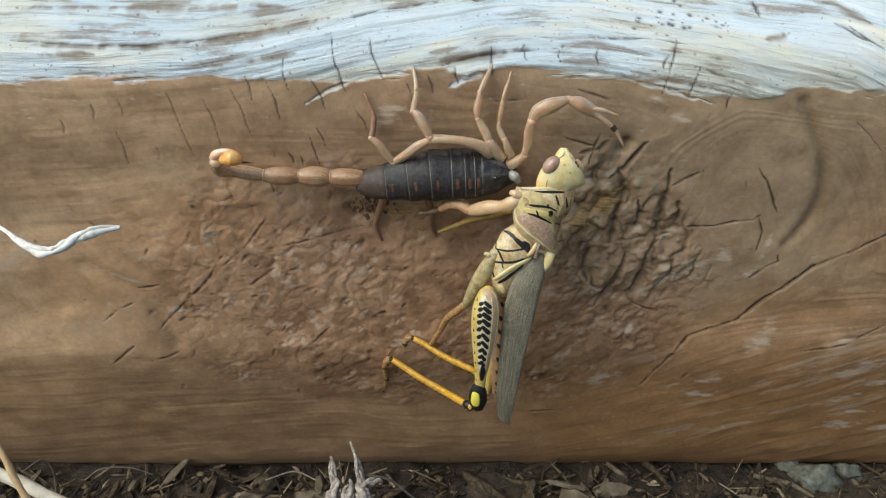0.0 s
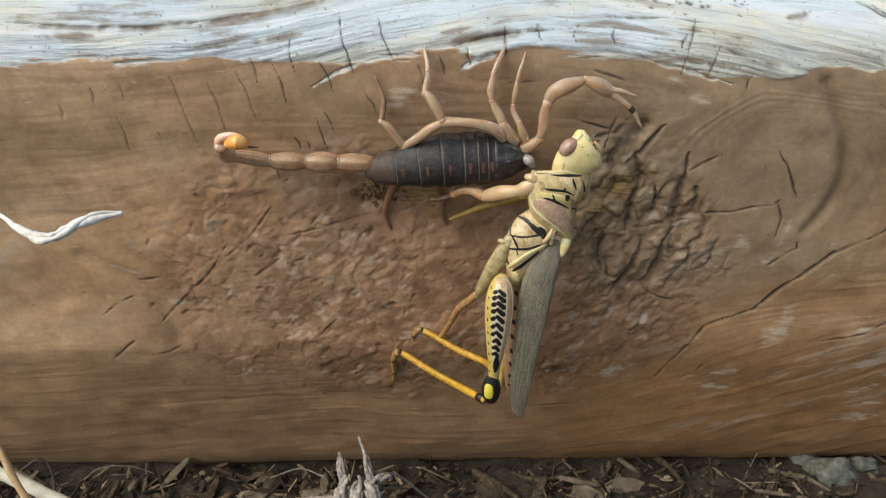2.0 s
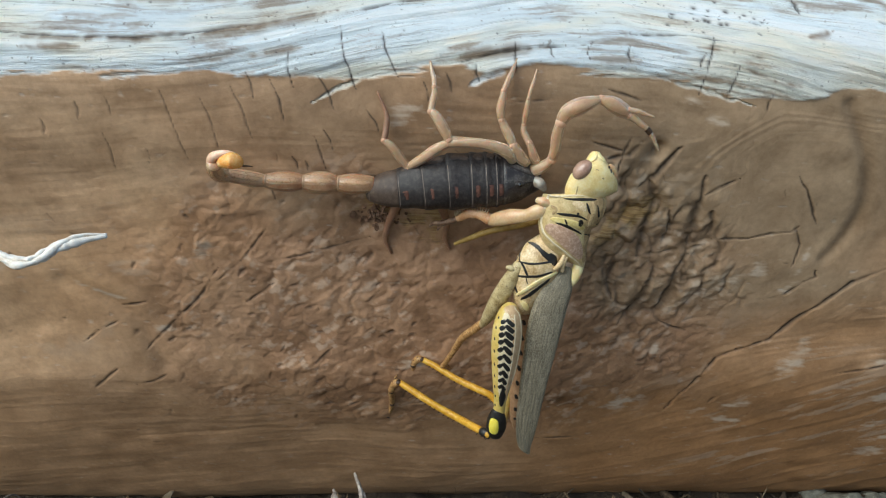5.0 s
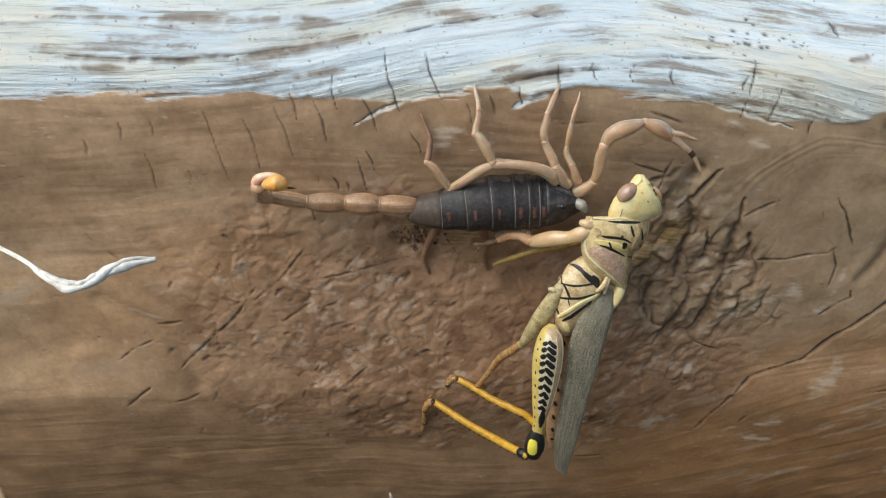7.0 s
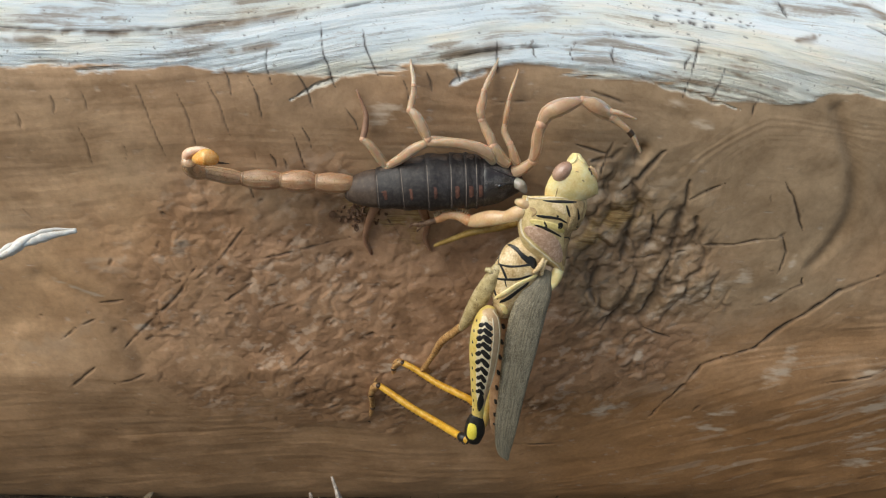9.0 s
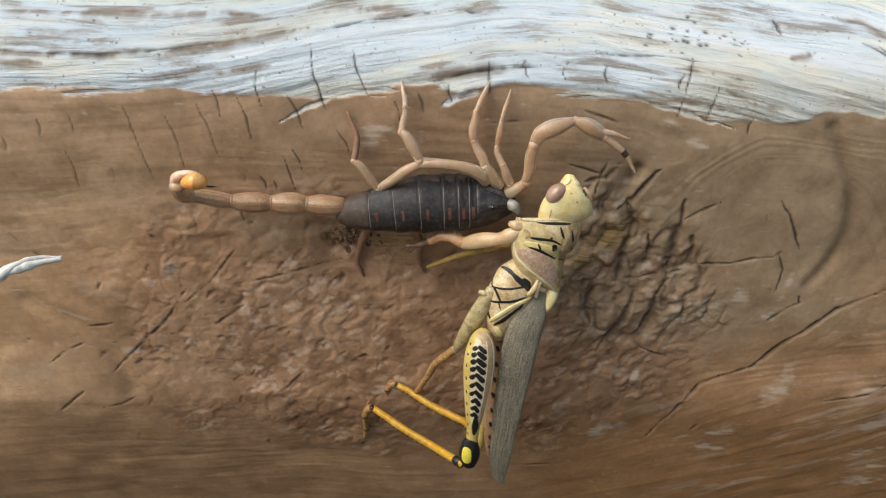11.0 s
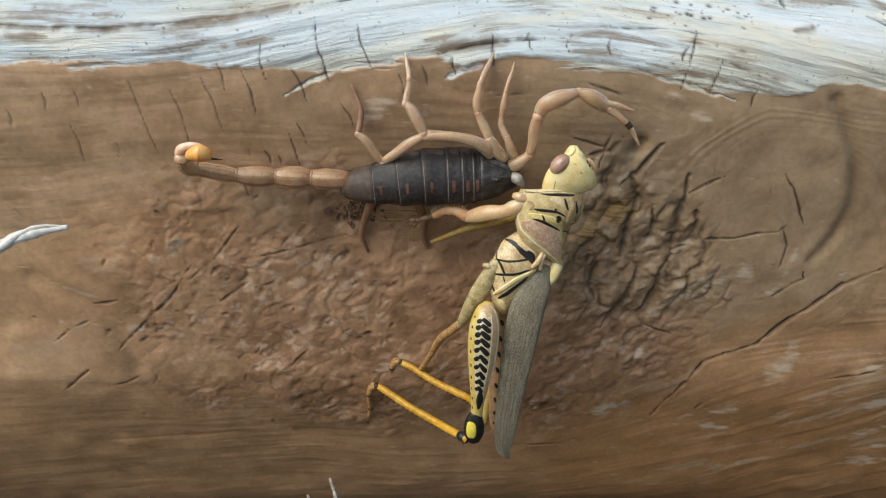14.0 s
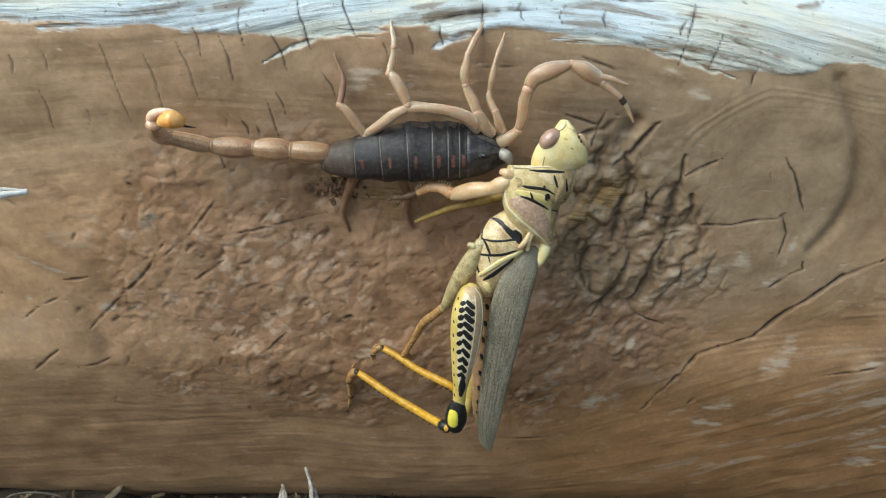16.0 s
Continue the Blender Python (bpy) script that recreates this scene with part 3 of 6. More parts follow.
KNOT_CRACKS = [(0.3, [(46.4, 66), (48.1, 63.6), (49.6, 61.1), (50.8, 58.4)]), (0.34, [(21.9, 51.3), (26.1, 53.1), (30.5, 54), (34.8, 54.7), (36.3, 55.8), (41.6, 56), (44.7, 56.9), (48.6, 57.3)]), (0.26, [(48.6, 57.3), (49.5, 55.1), (49.4, 53.2), (49.1, 51.3)]), (0.34, [(46.7, 45.5), (49.6, 46.6), (51.6, 48.6), (53.2, 49.5), (52.9, 50.7)]), (0.3, [(31.3, 41.4), (33.3, 40.3), (35.8, 39.4)]), (0.75, [(24.6, 63.9), (26.3, 65.5), (27.6, 67.3), (29.3, 70.1)]), (0.4, [(33.8, 62.7), (36, 64.2), (38.3, 65.5)])]
PALE = [(50.8, 53.2, 0.55, 2.6, -8), (49.5, 47.4, 1.6, 0.8, 40), (37.8, 46.6, 2.4, 0.9, 10), (41.2, 48.9, 1.7, 0.9, 20), (44.3, 50.6, 1.3, 1.4, 30), (31.5, 36.2, 1.3, 0.7, 60), (68.4, 34.2, 4, 1.0, 18), (74, 28.9, 4.5, 1.1, 15), (71, 26.2, 4, 0.9, 14), (75.6, 15.5, 3.6, 0.9, 8), (83.4, 10.3, 3.5, 1, 4), (-52.5, 47, 5, 0.5, -22), (-44, 40.5, 1.6, 0.8, 0), (-36, 54.2, 1.6, 1.1, 30), (30, 76.5, 2.4, 0.5, -18), (34, 73.6, 2.2, 0.7, -14)]
STAINS = [(24.2, 59.6, 4.6, 1.7, 25), (20.8, 56.6, 3.0, 1.3, 25), (-10.56, 60.59, 2.8, 1.6, 0), (-5.5, 59.08, 4, 1.3, 5), (-3.5, 57.2, 2.6, 1.0, 70)]
# how far the crest's grain is pushed up along the log
SWELL = [(-420, 0), (-61, 0), (-46, -0.5), (-35, 0.1), (-26, 1.5), (-18, 3.4), (-11, 5.3), (0, 7.5), (7.5, 9.2), (13, 9.6), (20.7, 9.2), (28, 7.5), (40, 5.2), (47, 3.5), (57, 1.3), (62, -1), (80, -5), (460, -6)]
SLIVERS = [(0.2, [(-19.84, 75.55), (-16.05, 77.68), (-11.79, 79.21)]), (0.4, [(-0.12, 77.60), (3.12, 79.40), (7.39, 80.58)]), (0.28, [(24.63, 79.65), (31.20, 77.87), (37.99, 75.84)]), (0.3, [(28.19, 80.25), (34.03, 78.33), (39.66, 76.99)])]
BANDS = [(0.55, [(-32.69, 83.75), (-25.79, 84.74), (-19.45, 85.77), (-15.88, 86.31)]), (0.3, [(-55.91, 83.46), (-48.82, 83.23), (-41.04, 83.15), (-34.76, 83.55)]), (0.35, [(-62.57, 87.26), (-58.21, 87.32), (-47.23, 87.34), (-36.08, 87.18), (-22.87, 87.53)]), (0.35, [(-14.75, 88.00), (-10.27, 88.37), (-4.97, 88.88)]), (0.4, [(-29.13, 81.12), (-24.66, 82.17), (-20.09, 82.73)]), (0.4, [(-55.68, 82.45), (-51.43, 82.33), (-47.95, 82.43)]), (0.3, [(26.03, 80.36), (31.48, 79.22), (36.21, 78.35)]), (0.3, [(35.45, 80.85), (40.53, 79.20), (45.73, 77.77)]), (0.6, [(-0.15, 81.79), (4.58, 82.35), (11.10, 83.19)]), (0.5, [(54.08, 88.89), (57.17, 87.93), (60.73, 85.80)]), (0.5, [(44.94, 84.04), (48.18, 84.70)]), (0.25, [(29.94, 82.93), (34.98, 82.47), (39.22, 81.64)])]


def smooth_loop(points, per):
    pts = [Vector((a, b, 0)) for a, b in points]
    n, out = len(pts), []
    for k in range(n):
        p0, p1, p2, p3 = pts[k - 1], pts[k], pts[(k + 1) % n], pts[(k + 2) % n]
        for i in range(per):
            f = i / per
            out.append(0.5 * (2 * p1 + (p2 - p0) * f + (2 * p0 - 5 * p1 + 4 * p2 - p3) * f * f + (3 * p1 - p0 - 3 * p2 + p3) * f ** 3))
    return np.array([(q.x, q.y) for q in out])


GIRTH = smooth_loop(SECTION, 40)
_front = GIRTH[(GIRTH[:, 0] < 165) & (GIRTH[:, 1] < 95)]
_front = _front[np.argsort(_front[:, 1])]


def face_y(z):
    """How far ahead the log's face lies, without relief, at height z, in mm."""
    return float(np.interp(z, _front[:, 1], _front[:, 0]))


def groove(x, z, way, width, depth, dig, marks, weight=1.0):
    run, total = 0.0, sum(math.dist(a, b) for a, b in zip(way, way[1:]))
    for (x0, z0), (x1, z1) in zip(way, way[1:]):
        m = (x > min(x0, x1) - 2 - 2.5 * width) & (x < max(x0, x1) + 2 + 2.5 * width) & (z > min(z0, z1) - 2 - 2.5 * width) & (z < max(z0, z1) + 2 + 2.5 * width)
        if not m.any():
            run += math.hypot(x1 - x0, z1 - z0)
            continue
        dx, dz = x1 - x0, z1 - z0
        px, pz = x[m], z[m]
        wob = min(0.35, width * 1.2) * fbm(px * 0.35, pz * 0.35, 71, 4, 0.55)
        f = np.clip(((px - x0) * dx + (pz - z0) * dz) / (dx * dx + dz * dz + 1e-9), 0, 1)
        d = np.hypot(px - x0 - f * dx + wob, pz - z0 - f * dz + wob * 0.4)
        long = math.hypot(dx, dz)
        along = np.clip((run + f * long) / total, 0, 1)
        run += long
        w = width * (0.9 + 0.4 * fbm(px * 0.5, pz * 0.5, 31, 2)) * (0.3 + 0.9 * np.sin(np.pi * along) ** 0.6)
        k = np.exp(-(d / np.maximum(w, 0.05)) ** 2)
        dig[m] = np.maximum(dig[m], k * depth)
        # The dark of a crack, dirt and its shade together, put into the colour.
        marks[m] = np.maximum(marks[m], weight * np.exp(-(d / np.maximum(w, 0.05)) ** 2))


def reach(x, z, way, margin):
    """The points within a margin of a smooth way's box, and how far each lies from the way."""
    (x0, x1), (z0, z1) = ((min(p[i] for p in way) - margin - 1, max(p[i] for p in way) + margin + 1) for i in (0, 1))
    m = (x > x0) & (x < x1) & (z > z0) & (z < z1)
    px, pz, far = x[m], z[m], np.full(int(m.sum()), 99.0)
    for i in range(81):
        q = spline([Vector((a, b, 0)) for a, b in way], i / 80)
        far = np.minimum(far, np.hypot(px - q.x, pz - q.y))
    return m, far


def build_log():
    # rows round the girth: fine where the face is seen
    seg = np.hypot(*(np.roll(GIRTH, -1, 0) - GIRTH).T)
    arc = np.r_[0, np.cumsum(seg)]
    ring = np.r_[GIRTH, GIRTH[:1]]
    a0 = arc[np.argmin(np.hypot(GIRTH[:, 0] - 166, GIRTH[:, 1] - 95))]
    a1 = arc[np.argmin(np.hypot(GIRTH[:, 0] - 150, GIRTH[:, 1] + 5))]
    s = np.r_[np.linspace(0, a0, 16)[:-1], np.arange(a0, a1, 0.18), np.linspace(a1, arc[-1], 60)[:-1]]
    sy, sz = np.interp(s, arc, ring[:, 0]), np.interp(s, arc, ring[:, 1])
    ty, tz = np.gradient(sy), np.gradient(sz)
    k = np.hypot(ty, tz)
    ny, nz = tz / k, -ty / k
    if ny[np.argmin(sy)] > 0:
        ny, nz = -ny, -nz
    xs = np.r_[np.linspace(-420, -98, 40)[:-1], np.arange(-98, 98, 0.185), np.linspace(98, 460, 44)]
    X, S = np.meshgrid(xs, s)
    Y, Z = np.repeat(sy[:, None], len(xs), 1), np.repeat(sz[:, None], len(xs), 1)
    NY, NZ = np.repeat(ny[:, None], len(xs), 1), np.repeat(nz[:, None], len(xs), 1)
    front = (Y < 170) & (S > a0 - 1) & (S < a1 + 1)
    # grain flowing round the burl
    bx, bz, brx, brz = BURL
    down = S - np.interp(bz, sz[(s > a0) & (s < a1)][::-1], s[(s > a0) & (s < a1)][::-1])
    U = X - bx
    r2 = (U / brx) ** 2 + (down / brz) ** 2
    kx, kz, kr = KNOT
    q2 = ((X - kx) / kr) ** 2 + ((Z - kz) / (kr * 0.85)) ** 2
    psi = down * (1 - 0.62 / (r2 + 0.42)) + 1.2 * fbm(X * 0.03, S * 0.06, 5, 3)
    phi = U * (1 + 0.5 / (r2 + 0.6))
    low = np.clip((52 - Z) / 18, 0, 1)
    psi = psi + low * (0.36 * np.clip(X - 14, 0, 90) - 0.16 * np.clip(-22 - X, 0, 90))
    rk = np.sqrt(q2) * (1 + 0.1 * fbm(X * 0.08, Z * 0.08, 9, 2))
    wk = np.clip((1.75 - rk) / 0.7, 0, 1) * np.clip((X - kx + 14) / 12, 0, 1)
    wk = wk * wk * (3 - 2 * wk)
    psi = psi * (1 - wk) + wk * rk * kr * 0.5
    phi = phi * (1 - wk) + wk * np.arctan2(Z - kz, X - kx) * rk * kr
    # over the crest the grain runs with the lip
    soft_lip = np.interp(X, [p[0] for p in LIP], np.convolve(np.r_[[LIP[0][1]] * 2, [p[1] for p in LIP], [LIP[-1][1]] * 2], [0.15, 0.2, 0.3, 0.2, 0.15], "valid"))
    crest = np.clip((Z - soft_lip + 6.5) / 5.5, 0, 1) * front
    risen = Z * 0.914 + Y * 0.407 - 126.0 - np.interp(X, [p[0] for p in SWELL], np.convolve(np.r_[0, [p[1] for p in SWELL], -6], [0.2, 0.6, 0.2], "valid"))
    psi = psi * (1 - crest) + crest * (-31.0 - 1.5 * risen + 0.9 * fbm(X * 0.03, risen * 0.12, 7, 3))
    phi = phi * (1 - crest) + crest * X
    edge = 1.1 - r2 + 0.8 * fbm(X * 0.06, S * 0.06, 11, 4)
    burl = np.clip(edge * 0.75 + 0.35, 0, 1) * front
    burl = burl * burl * (3 - 2 * burl)
    # bleached crest above the lip
    lipz = np.interp(X, [p[0] for p in LIP], [p[1] for p in LIP])
    rag = 0.55 * fbm(X * 0.16, S * 1.3 + X * 0.05, 21, 5, 0.6)
    over = np.where(front, Z - lipz + rag, np.where(Z > 60, 5, -5))
    weather = np.clip(over / 0.5 + 0.5, 0, 1)
    fleck = np.zeros_like(X)
    for fx, fz, fa, fb, tilt in FLECKS + PALE:
        m = (np.abs(X - fx) < 9) & (np.abs(Z - fz) < 7)
        c, q = math.cos(radians(tilt)), math.sin(radians(tilt))
        dx, dz = X[m] - fx, Z[m] - fz
        e = 1 - np.hypot((dx * c + dz * q) / fa, (dz * c - dx * q) / fb) - 0.1 + 0.6 * fbm(X[m] * 0.4 + Z[m] * 0.1, Z[m] * 1.5, 41, 4, 0.6)
        fleck[m] = np.maximum(fleck[m], np.clip(e * 0.9, 0, 0.72))
    rusty = np.zeros_like(X)
    for fx_, fz_, fa, fb, tilt in STAINS:
        m = (np.abs(X - fx_) < 2.2 * fa) & (np.abs(Z - fz_) < 2.2 * fa)
        c, q = math.cos(radians(tilt)), math.sin(radians(tilt))
        dx, dz = X[m] - fx_, Z[m] - fz_
        e = 1 - np.hypot((dx * c + dz * q) / fa, (dz * c - dx * q) / fb) + 0.7 * fbm(X[m] * 0.7, Z[m] * 0.9, 43, 5, 0.6)
        rusty[m] = np.maximum(rusty[m], np.clip(e + 0.15, 0, 0.85))
    streaks = fbm(phi * 0.09, psi * 0.5, 45, 5, 0.6)
    right = np.clip((X - 25) / 25, 0, 1) * np.clip((42 - Z) / 12, 0, 1) * (Z > 4)
    left = np.clip((-38 - X) / 12, 0, 1) * np.clip(1 - np.abs(Z - 46) / 16, 0, 1)
    fleck = np.maximum(fleck, np.clip((streaks - 0.25) * 1.2, 0, 0.45) * left * front)
    fleck = np.maximum(fleck, np.clip((streaks - 0.55) * 1.4, 0, 0.3) * right * front)
    # relief, in mm outwards
    A, B = X * 0.8 - S * 0.6, X * 0.6 + S * 0.8
    lumps = fbm(A * 0.2 + 0.5 * fbm(B * 0.2, A * 0.2, 53, 2), B * 0.26, 51, 4, 0.48)
    pits = np.clip(fbm(A * 0.55, B * 0.8, 55, 3) - 0.45, 0, 1)
    # furrowed blocks beside the knot
    rx0, rz0 = RIDGED
    wa = X * 0.25 + S * 0.11 + 0.5 * fbm(X * 0.11, S * 0.11, 56, 4, 0.6)
    wb = S * 0.1 - X * 0.06 + 0.45 * fbm(S * 0.1, X * 0.12, 58, 4, 0.6)
    gap, rank = cells(wa, wb, 57)
    block = np.clip(gap * 2.2, 0, 1) ** 0.6 * (0.55 + 0.45 * rank)
    zone = 1.15 - np.hypot((X - rx0 + 0.25 * (Z - rz0)) / 12.5, (Z - rz0) / 15) + 0.3 * fbm(X * 0.09, S * 0.09, 59, 4)
    ridge = np.clip(zone * 2.2, 0, 1) * front
    ridge = ridge * ridge * (3 - 2 * ridge)
    gap2, rank2 = cells(A * 0.24 + 0.6 * fbm(B * 0.16, A * 0.16, 54, 3), B * 0.36 + 0.6 * fbm(A * 0.2, B * 0.16, 60, 3), 52)
    grit = np.clip(gap2 * 1.8, 0, 1) ** 0.7 * (0.35 + 0.65 * rank2)
    gap3, rank3 = cells(A * 0.62 + 0.5 * fbm(B * 0.4, A * 0.4, 34, 2), B * 0.85 + 0.5 * fbm(A * 0.4, B * 0.4, 36, 2), 35)
    fine = fbm(X * 0.9, S * 0.9, 50, 3, 0.6)
    h = burl * (1 - 0.7 * ridge) * (0.17 * lumps - 0.05 - 0.2 * pits + 0.17 * (grit - 0.5) + 0.035 * (rank3 - 0.5) * np.clip(gap3 * 3, 0, 1)) + ridge * (0.55 * (block - 0.6) + 0.3 * lumps + 0.1 * fine) + 0.025 * np.maximum(burl, ridge) * fine
    h += (1 - burl) * (0.04 * (1 - 0.6 * wk) * fbm(phi * 0.06, psi * 0.9, 61, 4) + 0.35 * fbm(X * 0.05, S * 0.08, 63, 3))
    h += weather * (0.32 * fbm(phi * 0.03, psi * 0.4, 65, 5, 0.6) + 0.16)
    # broad swellings of the trunk
    for cx, cz, wx, wz, up in ((-8, 34, 32, 12, 2.3), (-66, 28, 30, 16, 1.4), (66, 29, 22, 13, 1.7)):
        h += up * np.exp(-((X - cx) / wx) ** 2 - ((Z - cz) / wz) ** 2) * front
    # where wood is worn pale and tops painted lit, and how light or dark its grain runs
    patch = fbm(X * 0.06, S * 0.09, 33, 4, 0.55)
    flake = fbm(A * 0.5, B * 0.9, 37, 4, 0.6)
    worn_lit = ridge * np.clip((block - 0.72 + 0.5 * flake) * 1.4, 0, 0.55) + burl * (1 - ridge) * np.clip((flake + 0.5 * patch + 0.3 * grit - 0.66) * 1.3, 0, 0.5)
    worn_lit = np.clip(worn_lit, 0, 1) * front
    stripe = fbm(phi * 0.055, psi * 0.5, 39, 6, 0.6)
    wide = fbm(phi * 0.025, psi * 0.13, 38, 4, 0.55)
    calm = 1 - np.maximum(burl, ridge)
    # Tan wood at the left, with the brighter light there put into its tone.
    tan_lit = np.clip(1.35 - np.hypot((X + 62) / 36, (Z - 49) / 22) + 0.35 * wide, 0, 1) * (1 - 0.5 * burl)
    tone = 0.5 + calm * (1 - 0.75 * np.maximum(wk, crest * (X > 15))) * (0.04 * stripe + 0.05 * wide) * (0.25 + 0.75 * np.clip((Z - 8) / 16, 0, 1)) + calm * (0.05 * fbm(phi * 0.2, psi * 0.42, 32, 4, 0.6) + 0.04 * fbm(X * 0.3, S * 0.34, 30, 4, 0.6)) + 0.05 * patch + 0.5 * tan_lit
    # Darker wood below the lip, with the lip's shade put into its tone.
    lip_shade = np.clip(1.25 - np.hypot((X - 4) / 46, (Z - 75) / 7.5) + 0.35 * patch + 0.2 * wide, 0, 1)
    tone -= 0.13 * lip_shade * lip_shade * (3 - 2 * lip_shade) * front
    # Lighter tops and darker pits and gaps put the relief's shade into the tone.
    tone += burl * (1 - ridge) * (0.16 * (rank2 - 0.5) + 0.12 * lumps + 0.14 * (rank3 - 0.5) - 0.28 * pits + 0.07 * flake)
    tone += ridge * (0.34 * (block - 0.8) + 0.1 * flake + 0.08 * lumps)
    streak = 0.5 + 0.2 * fbm(phi * 0.03, psi * 0.45, 93, 7, 0.68) + 0.2 * fbm(phi * 0.16, psi * 0.5, 95, 5, 0.65)
    cream = np.clip(0.28 + 1.1 * fbm(X * 0.045, risen * 0.17, 97, 4, 0.55) + 0.35 * np.clip(1 - np.abs(risen + 1.2) / 3, 0, 1), 0, 1)
    ash = np.clip(np.maximum(ridge, np.clip(1.7 - rk, 0, 1)) + 0.9 * np.clip((Z - 58) / 14, 0, 1) * np.clip((X + 10) / 30, 0, 1) + 0.25 * patch, 0, 1) * np.clip((Z - 36) / 12, 0, 1) * front
    ochre = np.clip((44 - Z) / 22 + 0.08 * wide + 0.25 * patch, 0, 1) * np.clip(0.35 + (X - 5) / 30, 0.35, 1) * front
    ochre = np.maximum(ochre, 0.5 * np.clip(1.2 - np.hypot((X + 54) / 26, (Z - 47) / 14) + 0.3 * wide, 0, 1) * front)
    # Gaps between blocks and lumps, their shade put into the colour too.
    furrow = ridge * np.clip(1 - gap * 5, 0, 1) * np.clip(0.6 + fbm(X * 0.2, S * 0.15, 62, 3), 0, 1) + 0.4 * burl * (1 - ridge) * np.clip(1 - gap2 * 5, 0, 1) * np.clip(0.1 + 1.4 * fbm(X * 0.16, S * 0.16, 64, 3), 0, 1)
    dig, marks = np.zeros_like(X), np.clip(furrow, 0, 1) * 0.7
    fx, fz = np.where(front, X, 9e3), np.where(front, Z, 9e3)
    for x0, z0, x1, z1 in TICKS_FACE:
        groove(fx, fz, [(x0, z0), ((x0 + x1) / 2 + 0.25, (z0 + z1) / 2), (x1, z1)], 0.1, 0.1, dig, marks, 1.05 if x0 > -28 else 0.7)
    for x0, z0, x1, z1 in TICKS_CREST:
        groove(fx, fz, [(x0, z0), ((x0 + x1) / 2 - 0.2, (z0 + z1) / 2), (x1, z1)], 0.11, 0.2, dig, marks, 1.1)
    for width, way in LONG_CRACKS + SHORT_CRACKS + KNOT_CRACKS:
        groove(fx, fz, way, 0.07 + width * 0.25, 0.12 + 0.45 * width, dig, marks, 1.05)
    for width, way in FURROWS:
        groove(fx, fz, way, width, 0.5, dig, marks, 0.75)
    for width, deep, way in RINGS:
        m, far = reach(fx, fz, way, 3 * width)
        tone[m] -= deep * np.exp(-(far / width) ** 2) * (1 + 0.5 * stripe[m])
    for width, way in CREST_CHECKS:
        groove(fx, fz, way, width + 0.0, 0.3, dig, marks, 0.95)
    band, spare = np.zeros_like(X), np.zeros_like(X)
    for width, deep, way in HOLLOWS:
        m, far = reach(fx, fz, way, 3 * width)
        h[m] -= deep * np.exp(-(far / width) ** 2)
    for width, way in BANDS:
        groove(fx, fz, way, width, 0.0, spare, band)
    for width, way in SLIVERS:
        shine = np.zeros_like(X)
        groove(fx, fz, way, width, 0.0, spare, shine)
        weather = np.maximum(weather, np.clip(shine * 1.6 - 0.3 + 0.3 * fbm(X * 0.6, Z * 1.5, 25, 3), 0, 0.75))
    nick = random.Random(14)
    for k in range(70):
        nx, nz = BURL[0] + nick.gauss(-6, 20), BURL[1] + nick.gauss(-2, 9)
        run, tip = nick.uniform(0.8, 2.6), nick.gauss(0.75, 0.35)
        groove(fx, fz, [(nx, nz), (nx + run * 0.5 * math.cos(tip) + nick.gauss(0, 0.15), nz + run * 0.5 * math.sin(tip)), (nx + run * math.cos(tip), nz + run * math.sin(tip))], nick.uniform(0.12, 0.3), nick.uniform(0.1, 0.3), dig, marks, nick.uniform(0.35, 0.8))
    for k in range(60):
        nx, nz = nick.uniform(-72, 74), nick.uniform(12, 70)
        run, tip = nick.uniform(0.4, 1.6), nick.gauss(1.9, 0.5) if nz > 55 else nick.gauss(0.3, 0.5)
        groove(fx, fz, [(nx, nz), (nx + run * math.cos(tip), nz + run * math.sin(tip))], nick.uniform(0.08, 0.16), 0.08, dig, marks, nick.uniform(0.25, 0.6))
    dots = random.Random(3)
    for k in range(110):
        if k < 26:
            dx, dz, dr = 32.95 + dots.gauss(0, 3.2), 86.25 + dots.gauss(0, 0.75), dots.uniform(0.1, 0.3)
        else:
            dx = dots.uniform(-68, 75)
            dz, dr = float(np.interp(dx, [p[0] for p in LIP], [p[1] for p in LIP])) + dots.uniform(0.8, 9), dots.uniform(0.05, 0.13)
        m = (np.abs(fx - dx) < 1) & (np.abs(fz - dz) < 1)
        dk = np.exp(-(np.hypot((fx[m] - dx) * 0.8, (fz[m] - dz) * 1.5) / dr) ** 2)
        marks[m], dig[m] = np.maximum(marks[m], dk * 1.1), np.maximum(dig[m], 0.15 * dk)
    # long drying checks that follow the grain of the crest
    for level, wide, seed in ((-33.5, 0.15, 3), (-38.5, 0.13, 4), (-30.2, 0.1, 5), (-44, 0.14, 6)):
        gap = np.abs(psi - level - 0.8 * fbm(phi * 0.05, psi * 0, seed, 3))
        on = np.clip(fbm(phi * 0.02, psi * 0 + 3.3, seed + 90, 2) + 0.1, 0, 1) * weather
        kk = np.exp(-(gap / wide) ** 2) * on
        dig, marks = np.maximum(dig, 0.5 * kk), np.maximum(marks, 0.8 * kk)
    h = np.where(front, h - dig, 1.5 * fbm(X * 0.02, S * 0.05, 67, 4))
    Y, Z = Y + NY * h, Z + NZ * h
    rows, cols = X.shape
    verts = np.stack([X, Y, Z], -1).reshape(-1, 3) * MM
    i, j = np.meshgrid(np.arange(rows), np.arange(cols - 1), indexing="ij")
    up = (i + 1) % rows
    quads = np.stack([i * cols + j, i * cols + j + 1, up * cols + j + 1, up * cols + j], -1).reshape(-1, 4)
    caps = [tuple((r * cols) for r in range(rows)), tuple((r * cols + cols - 1) for r in reversed(range(rows)))]
